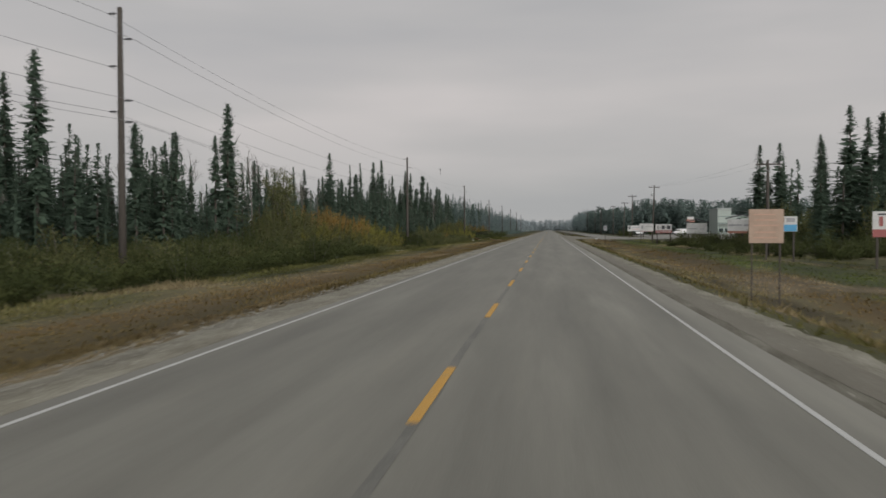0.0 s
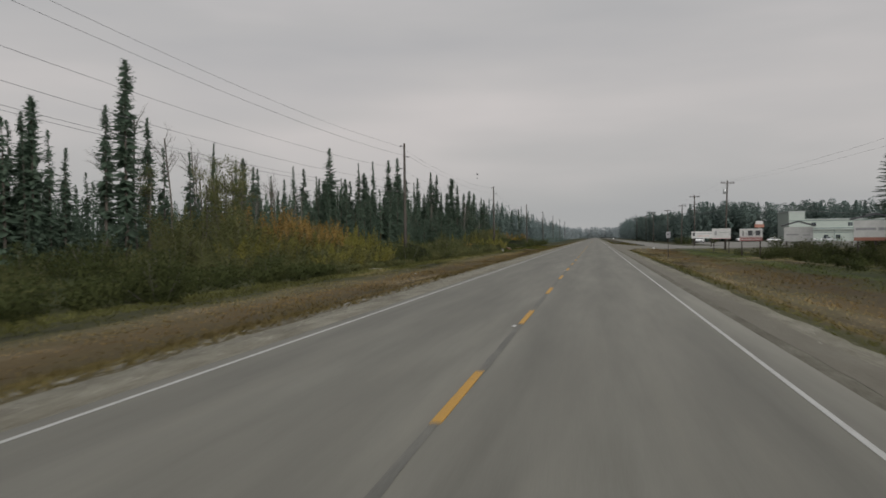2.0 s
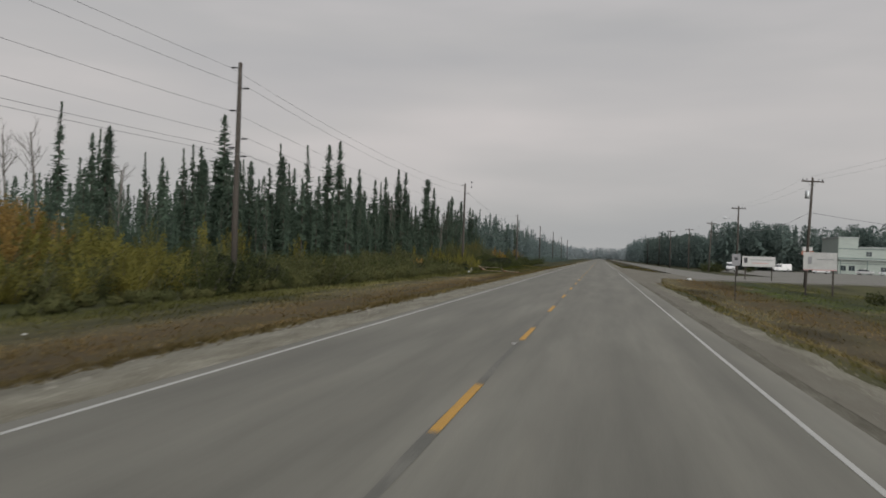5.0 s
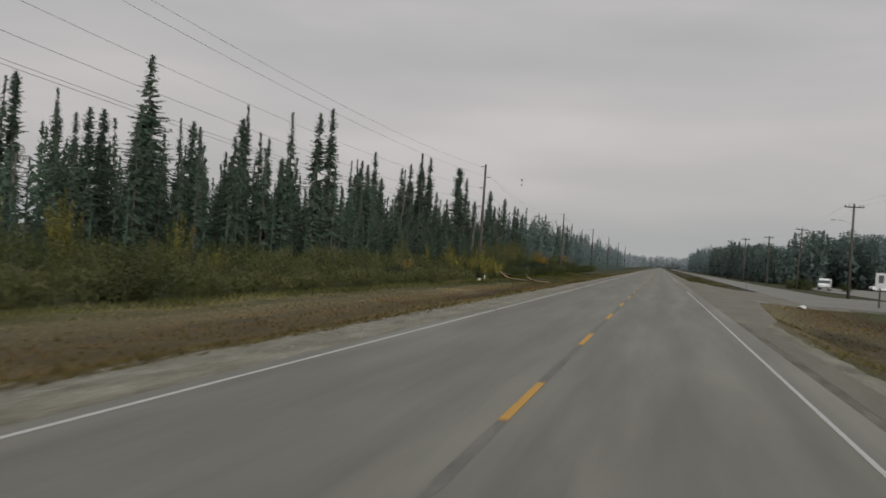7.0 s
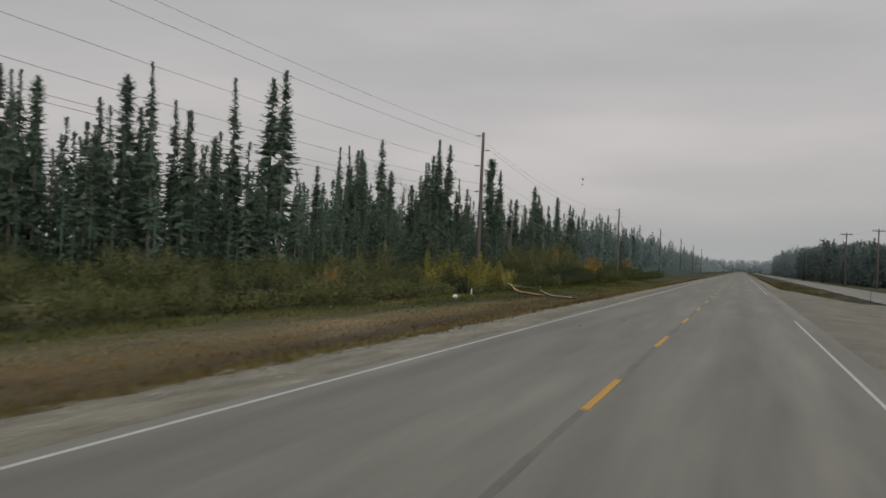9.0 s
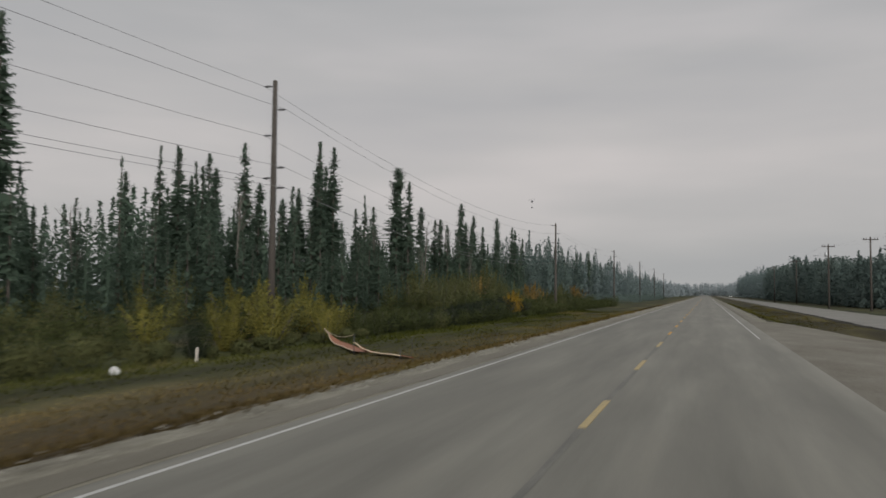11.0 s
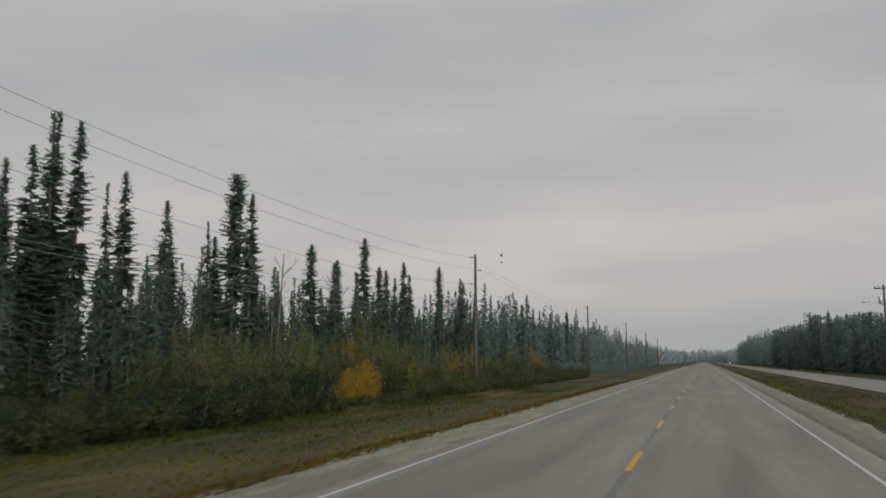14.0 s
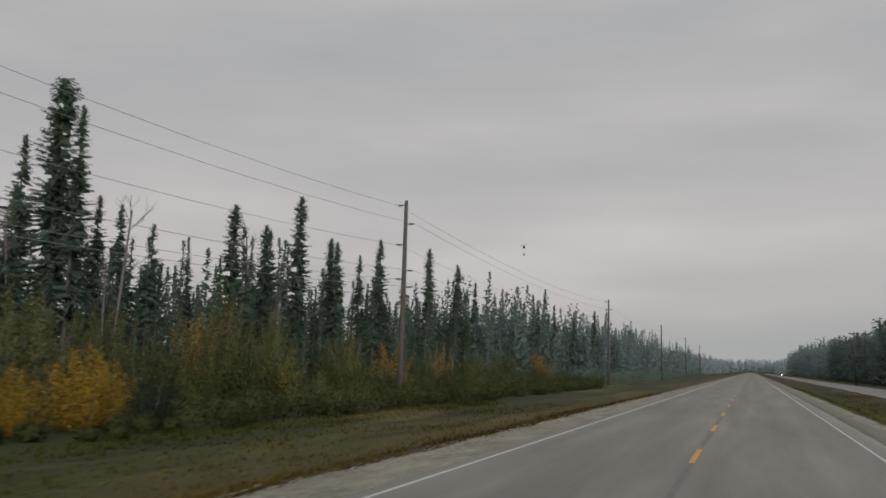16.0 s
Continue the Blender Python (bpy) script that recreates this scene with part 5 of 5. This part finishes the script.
def store():
    ob = thing("store_building", "long pale green two-storey store with dark trim bands", "building", pose(64.8, 340, -0.6))
    part("wall", box(2.1, 7.3, 0, 18, 0, 10.2), M_SIDING, ob)
    part("wall", box(7.303, 38, 0.5, 18, 0, 7.5), M_SIDING, ob)
    part("roof", box(1.9, 7.5, -0.2, 18.2, 10.2, 10.5, 0.03), M_ROOF, ob)
    part("roof", box(7.52, 38.3, 0.2, 18.3, 7.5, 7.8, 0.03), M_ROOF, ob)
    for z, h in ((4.4, 0.32), (2.95, 0.16), (7.05, 0.22)):
        part("trim_band", box(2.04, 7.28, -0.08, -0.003, z, z + h), M_TRIM, ob)
        part("trim_band", box(7.31, 38.06, 0.42, 0.497, z, z + h), M_TRIM, ob)
    for k in range(22):
        part("siding_rib", box(7.9 + 1.4 * k, 7.96 + 1.4 * k, 0.46, 0.498, 4.8, 7.0), M_SIDING, ob)
    part("canopy", box(2.1, 38, -1.4, -0.09, 4.1, 4.32, 0.02), M_ROOF, ob)
    for k in range(6):
        part("column", box(2.3 + 7.0 * k, 2.5 + 7.0 * k, -1.35, -1.15, 0, 4.1), M_TRIM, ob)

    def window(x, y, z, w, h):
        win = part("window", box(x, x + w, y - 0.07, y - 0.01, z, z + h), M_TRIM, ob)
        for i in range(2):
            part("pane", box(x + 0.08 + i * w / 2, x + w / 2 - 0.04 + i * w / 2, y - 0.10, y - 0.075, z + 0.08, z + h - 0.08), M_GLASS, win)

    for x in (2.6, 4.9):
        window(x, 0, 1.0, 1.6, 1.5)
    for k in range(7):
        window(9.5 + 3.9 * k, 0.5, 1.0 if k % 3 else 5.2, 1.5, 1.3)
    door = part("door", box(35.2, 36.4, 0.4, 0.497, 0, 2.1), M_TRIM, ob)
    part("handle", box(35.3, 35.35, 0.34, 0.4, 0.9, 1.2), M_STEEL, door)
    return ob


store()
ob = thing("sign_tower", "red and white lit sign box on a steel pole", "sign", pose(51, 306, -0.6))
part_mesh("pole", tubes("pole", [([(0, 0, 0), (0, 0, 6.2)], [0.12, 0.1], 10)], M_STEEL), ob)
part("sign_box", box(-1.4, 1.4, -0.25, 0.25, 4.7, 5.7, 0.05), M_BROWN_PRINT, ob)
part("top_panel", box(-1.1, 1.1, -0.3, 0.3, 5.7, 6.7, 0.05), M_BOARD_WHITE, ob)

# ---- vehicles ----
M_TYRE = material("black_tyre_rubber", [(0.3, (0.015, 0.015, 0.015)), (0.7, (0.03, 0.03, 0.03))], 8, 60, 0.85, 0.2)


def paint(name, c):
    return material(name, [(0.3, tuple(v * 0.85 for v in c)), (0.7, c)], 1.5, 20, 0.3, 0, spec=0.5)


M_CAR_WHITE, M_CAR_SILVER, M_CAR_DARK = paint("white_car_paint", (0.40, 0.40, 0.40)), paint("silver_car_paint", (0.36, 0.37, 0.38)), paint("dark_car_paint", (0.05, 0.055, 0.06))
M_LAMP = bpy.data.materials.new("lit_headlight")
M_LAMP.use_nodes = True
g = M_LAMP.node_tree.nodes["Principled BSDF"]
g.inputs["Emission Color"].default_value, g.inputs["Emission Strength"].default_value = (1, 0.97, 0.9, 1), 12.0
M_TAIL = material("red_tail_lamp", [(0.3, (0.3, 0.02, 0.02)), (0.7, (0.4, 0.03, 0.03))], 3, 20, 0.3, 0)


def vehicle(name, label, category, at, mat, kind="car", lit=False):
    """Side profile extruded across; the nose points to -y."""
    ob = thing(name, label, category, at, "parked vehicles")
    body = {"car": [(-2.2, 0.35), (-2.25, 0.7), (-2.1, 0.88), (-1.1, 1.0), (1.9, 1.02), (2.2, 0.92), (2.22, 0.4)],
            "pickup": [(-2.7, 0.5), (-2.75, 0.95), (-2.6, 1.15), (-1.3, 1.22), (2.7, 1.2), (2.75, 0.55)],
            "van": [(-2.6, 0.4), (-2.65, 0.9), (-2.4, 1.15), (-1.7, 1.3), (-1.1, 2.15), (-0.8, 2.3), (2.6, 2.3), (2.65, 0.45)]}[kind]
    cab = {"car": [(-1.1, 1.0), (-0.45, 1.45), (1.2, 1.47), (1.85, 1.02)], "pickup": [(-1.3, 1.22), (-0.6, 1.85), (0.7, 1.87), (0.95, 1.2)], "van": [(-1.75, 1.32), (-1.12, 2.1), (-0.3, 2.1), (-0.3, 1.32)]}[kind]
    w = 0.88 if kind == "car" else 0.98

    def slab(profile, half, inset=0.0):
        bm = bmesh.new()
        rows = []
        for x in (-half, half):
            rows.append([bm.verts.new((x * (1 - inset * max(0, z - 1)), y, z)) for y, z in profile])
        n = len(profile)
        for i in range(n):
            bm.faces.new((rows[0][i], rows[0][(i + 1) % n], rows[1][(i + 1) % n], rows[1][i]))
        bm.faces.new(rows[0][::-1])
        bm.faces.new(rows[1])
        bmesh.ops.recalc_face_normals(bm, faces=bm.faces)
        bmesh.ops.bevel(bm, geom=list(bm.edges), offset=0.05, segments=2, affect="EDGES")
        return bm

    part("body", slab(body, w), mat, ob, smooth=False)
    if kind == "van":
        part("window", slab(cab, w + 0.012), M_GLASS, ob)
    else:
        part("cabin", slab(cab, w - 0.06, 0.18), M_GLASS, ob)
        top = [(y, z) for y, z in cab if z > 1.3]
        part("cab_roof", slab([(top[0][0] + 0.05, top[0][1] - 0.02), (top[0][0] + 0.1, top[0][1] + 0.05), (top[1][0] - 0.1, top[1][1] + 0.05), (top[1][0] - 0.05, top[1][1] - 0.02)], w - 0.1, 0.1), mat, ob)
    rad = 0.33 if kind == "car" else 0.39
    for sy in (-0.62, 0.62):
        for sx in (-1, 1):
            yy = sy * body[-1][0]
            tyre = part_mesh("wheel", tubes("wheel", [([(sx * (w - 0.2), yy, rad), (sx * (w - 0.17), yy, rad), (sx * (w + 0.0), yy, rad), (sx * (w + 0.03), yy, rad)], [rad - 0.03, rad, rad, rad - 0.03], 18)], M_TYRE), ob)
            part_mesh("rim", tubes("rim", [([(sx * (w + 0.02), yy, rad), (sx * (w + 0.04), yy, rad)], [rad * 0.6, rad * 0.55], 12)], M_STEEL), tyre)
    y0, zl = body[1][0], body[1][1] - 0.12
    for sx in (-1, 1):
        part_mesh("headlight", tubes("headlight", [([(sx * (w - 0.25), y0 + 0.12, zl), (sx * (w - 0.25), y0 - 0.03, zl)], [0.1, 0.12], 10)], M_LAMP if lit else M_GLASS), ob)
        part("tail_light", box(sx * (w - 0.14) - 0.08, sx * (w - 0.14) + 0.08, body[-1][0] - 0.05, body[-1][0] + 0.02, zl, zl + 0.2), M_TAIL, ob)
    part("bumper", box(-w + 0.05, w - 0.05, body[0][0] - 0.08, body[0][0] + 0.05, body[0][1], body[0][1] + 0.2, 0.03), M_CAR_DARK, ob)
    return ob


vehicle("pickup_truck", "dark pickup truck with lit headlights on the service road", "truck", pose(20.0, 900, -0.5), M_CAR_DARK, "pickup", True)
vehicle("cube_van", "white van parked by the service road trees", "van", pose(33.2, 304, -0.52, 0, 0, -16), M_CAR_WHITE, "van")
vehicle("cube_van", "white van parked in the lot", "van", pose(53, 345, -0.52, 0, 0, -75), M_CAR_WHITE, "van")
vehicle("car", "white car parked before the store", "car", pose(72, 333, -0.52, 0, 0, 60), M_CAR_WHITE)
vehicle("car", "silver car parked before the store", "car", pose(78, 334, -0.52, 0, 0, 75), M_CAR_SILVER)
vehicle("car", "white car parked in the lot", "car", pose(60, 330, -0.52, 0, 0, 90), M_CAR_WHITE)

# ---- orange barrier net beside the road ----
M_NET = material("orange_plastic_net", [(0.3, (0.15, 0.055, 0.028)), (0.5, (0.21, 0.080, 0.040)), (0.7, (0.26, 0.105, 0.055))], 4, 50, 0.6, 0.1, translucent=0.3)
M_WEB = material("pale_webbing", [(0.3, (0.350, 0.266, 0.182)), (0.7, (0.471, 0.380, 0.281))], 6, 60, 0.7, 0.1)


def barrier():
    ob = thing("barrier_net", "sagging orange barrier net with pale edges on stakes", "barrier", pose(0, 0, 0))
    A, B, C = Vector((-20.2, 239.5, 0)), Vector((-15.1, 232.2, 0)), Vector((-11.9, 230.2, 0))
    for p, top in ((A, -0.42), (B, -0.3), (C, -0.85), (Vector((-13.6, 236.6, 0)), -0.55)):
        part_mesh("stake", tubes("stake", [([(p.x, p.y, -1.5), (p.x, p.y, top)], [0.025, 0.02], 6)], M_DARK), ob)

    def panel(p, q, tops, bottoms):
        n = 24
        rows = []
        for i in range(n + 1):
            s = i / n
            base = p.lerp(q, s)
            f = s * (len(tops) - 1)
            k = min(int(f), len(tops) - 2)
            w = f - k
            w = w * w * (3 - 2 * w)
            bulge = Vector((0.7, 1, 0)).normalized() * (0.25 * math.sin(s * math.pi))
            rows.append((base + Vector((0, 0, tops[k] + (tops[k + 1] - tops[k]) * w)) + bulge * 0.3, base + Vector((0.5, 0.35, bottoms[0] + (bottoms[1] - bottoms[0]) * s)) + bulge))
        verts = [tuple(v) for t, b in rows for v in (t, b)] + [tuple(v + Vector((0.012, 0.012, 0))) for t, b in rows for v in (t, b)]
        m = 2 * (n + 1)
        faces = []
        for i in range(n):
            a = 2 * i
            faces += [(a, a + 1, a + 3, a + 2), (m + a, m + a + 2, m + a + 3, m + a + 1), (a, a + 2, m + a + 2, m + a), (a + 1, m + a + 1, m + a + 3, a + 3)]
        part_mesh("net_panel", mesh_of("net_panel", verts, faces, M_NET), ob)
        part_mesh("webbing", tubes("webbing", [([t for t, b in rows], [0.03] * (n + 1), 6)], M_WEB), ob)
        part_mesh("webbing", tubes("webbing", [([b for t, b in rows], [0.028] * (n + 1), 6)], M_NET), ob)

    panel(A, B, [-0.42, -0.62, -1.02, -1.12, -1.14, -1.13, -1.15, -1.14, -1.15], (-1.12, -1.2))
    panel(B, C, [-0.72, -1.0, -1.12, -1.13, -1.12, -1.14], (-1.2, -1.24))
    rope = [A.lerp(B, k / 10) + Vector((0, 0, -0.42 + 0.1 * k / 10 - 0.28 * 4 * k / 10 * (1 - k / 10))) for k in range(11)]
    part_mesh("rope", tubes("rope", [(rope, [0.012] * 11, 4)], M_WEB), ob)


barrier()

# ---- small things lying on the verge ----
M_PALE_WOOD = material("bleached_wood", [(0.3, (0.319, 0.289, 0.243)), (0.7, (0.456, 0.426, 0.380))], 6, 40, 0.8, 0.3, stretch=(1, 6, 6))
plank = part("plank", box(-0.62, 0.62, -0.06, 0.06, 0, 0.035, 0.006), M_PALE_WOOD, None)
tagged(plank, "bleached white plank lying in the grass", "plank")
plank.matrix_basis = pose(-19.0, 111.8, level(-19.0, 111.8) + 0.2, 0, 0, 36)
stake = part("stake", box(-0.045, 0.045, -0.02, 0.02, -0.25, 0.68, 0.006), M_PALE_WOOD, None)
tagged(stake, "pale wooden survey stake before the bushes", "stake")
stake.matrix_basis = pose(-19.3, 225, level(-19.3, 225), 2, 3, 20)
pail = thing("pail", "small white plastic pail lying in the grass", "pail", pose(-18.7, 219.1, level(-18.7, 219.1) + 0.14, 80, 0, 25))
part_mesh("body", tubes("body", [([(0, 0, -0.18), (0, 0, -0.17), (0, 0, 0.16), (0, 0, 0.18)], [0.12, 0.14, 0.165, 0.165], 16)], M_BOARD_WHITE), pail)
part_mesh("rim", tubes("rim", [([(0, 0, 0.15), (0, 0, 0.16), (0, 0, 0.185), (0, 0, 0.19)], [0.165, 0.178, 0.178, 0.165], 16)], M_BOARD_WHITE), pail)

bm = bmesh.new()
bmesh.ops.create_icosphere(bm, subdivisions=3, radius=0.3)
for v in bm.verts:
    v.co *= 1 + 0.45 * noise.noise(v.co * 5)
    v.co.z = max(-0.12, v.co.z * 0.55)
sack = part("plastic_sack", bm, M_BOARD_WHITE, None)
tagged(sack, "crumpled white plastic sack in the dry grass", "sack")
sack.matrix_basis = pose(11.7, 189.5, level(11.7, 189.5) + 0.12)
marker = part_mesh("marker_post", tubes("marker_post", [([(0, 0, -0.3), (0, 0, 1.5)], [0.022, 0.02], 6)], M_POLE), None)
tagged(marker, "thin dark marker post at the service road", "post")
marker.matrix_basis = pose(13.0, 244.7, level(13.0, 244.7))

def pebble(x, y, z, size, mat, name, label, category, seed, flat=0.6):
    bm = bmesh.new()
    bmesh.ops.create_icosphere(bm, subdivisions=2, radius=size)
    for v in bm.verts:
        v.co *= 1 + 0.4 * noise.noise(v.co * (2.2 / size) + Vector((seed, 0, 0)))
        v.co.z = max(-0.3 * size, v.co.z * flat)
    ob = tagged(part(name, bm, mat, None), label, category)
    ob.matrix_basis = pose(x, y, z + 0.28 * size, 0, 0, seed * 40)


for k, (x, y) in enumerate([(-1.8, 186.5), (-2.6, 182.9), (-3.62, 151.3), (-0.8, 176.9)]):
    pebble(x, y, 0.005 if abs(x) < 3 else -0.012, 0.03, M_DARK, "clod", "small dark clod lying on the asphalt", "clod", k + 1)
for k, (x, y) in enumerate([(-16.0, 112.4), (-19.6, 200.4), (-9.8, 247.9), (-13.4, 104.0)]):
    pebble(x, y, level(x, y) + 0.06, 0.07, M_BOARD_WHITE, "litter", "crumpled white litter in the grass", "litter", k + 5, 0.45)
for k, (x, y) in enumerate([(-0.09, 51.5), (-0.08, 78.7), (-0.08, 105.2), (-0.13, 154.05)]):
    pebble(x, y, 0.026, 0.05, M_BOARD_WHITE, "road_chip", "pale chip of paint lying by the centre line", "debris", k + 9, 0.25)

# loose stones on both gravel shoulders
M_STONE = material("loose_grey_stones", [(0.36, (0.076, 0.071, 0.058)), (0.5, (0.129, 0.122, 0.105)), (0.64, (0.190, 0.181, 0.158))], 3, 20, 0.95, 0.2, island=0.3, spec=0.1)


def stones(count, side, ya, yb, seed):
    r = random.Random(seed)
    verts, faces = [], []
    for _ in range(count):
        y = r.uniform(ya, yb)
        far = r.random() ** 0.5
        x = side * (4.2 + (1.5 if side > 0 else 1.35) * far) + r.gauss(0, 0.12)
        if x > 4 and 149 + 44 * smooth(5.0, 9.6, x) < y < 263:
            continue
        t = (abs(x) - 4.0) / 1.6
        z = -0.032 - 0.062 * min(1.0, max(0.0, t))
        w = r.uniform(0.012, 0.034) * (1.6 if r.random() < 0.06 else 1.0)
        b, a = len(verts), r.uniform(0, 6.28)
        for j in range(4):
            q = a + 1.571 * j
            verts.append((x + w * r.uniform(0.8, 1.3) * math.cos(q), y + w * r.uniform(0.8, 1.3) * math.sin(q), z - 0.004))
        verts.append((x, y, z + w * r.uniform(0.5, 0.9)))
        faces += [(b + j, b + (j + 1) % 4, b + 4) for j in range(4)]
    tagged(new("loose_stones", mesh_of("loose_stones", verts, faces, M_STONE)), "loose pale stones on the gravel shoulder", "gravel", kind="stuff")


stones(13000, -1, 4, 330, 91)
stones(9000, 1, 4, 320, 92)

# ---- helicopter with a bucket ----
def helicopter(at):
    ob = thing("helicopter", "small dark helicopter carrying a water bucket", "helicopter", at)
    part_mesh("fuselage", tubes("fuselage", [([(0, -3.0, 0), (0, -2.6, 0.05), (0, -1.6, 0.15), (0, 0, 0.2), (0, 1.2, 0.25), (0, 2.2, 0.4)], [0.12, 0.5, 0.8, 0.85, 0.6, 0.2], 14)], M_CAR_DARK), ob)
    part_mesh("tail_boom", tubes("tail_boom", [([(0, 2.0, 0.4), (0, 5.6, 0.75)], [0.22, 0.1], 8)], M_CAR_DARK), ob)
    part("tail_fin", box(-0.05, 0.05, 5.2, 5.9, 0.5, 1.7, 0.02), M_CAR_DARK, ob)
    part_mesh("mast", tubes("mast", [([(0, 0, 0.9), (0, 0, 1.55)], [0.12, 0.08], 8)], M_DARK), ob)
    for sg in (-1, 1):
        part("rotor_blade", box(-0.13, 0.13, 0.1 * sg, 5.0 * sg, 1.5, 1.54), M_DARK, ob).rotation_euler[2] = radians(35)
        part_mesh("skid", tubes("skid", [([(sg * 0.8, -2.0, -1.05), (sg * 0.8, 1.4, -1.05)], [0.05, 0.05], 6), ([(sg * 0.8, -0.9, -1.05), (sg * 0.4, -0.9, -0.4)], [0.035, 0.035], 5), ([(sg * 0.8, 0.7, -1.05), (sg * 0.4, 0.7, -0.3)], [0.035, 0.035], 5)], M_DARK), ob)
    part_mesh("sling_rope", tubes("sling_rope", [([(0, 0, -0.6), (0, 0, -4.0)], [0.02, 0.02], 4)], M_DARK), ob)
    part_mesh("bucket", tubes("bucket", [([(0, 0, -5.1), (0, 0, -5.0), (0, 0, -4.1), (0, 0, -4.0)], [0.35, 0.5, 0.6, 0.55], 12)], M_CAR_DARK), ob)


helicopter(pose(-70.6, 552, 41.5, 0, 0, 15) @ Matrix.Scale(0.55, 4))
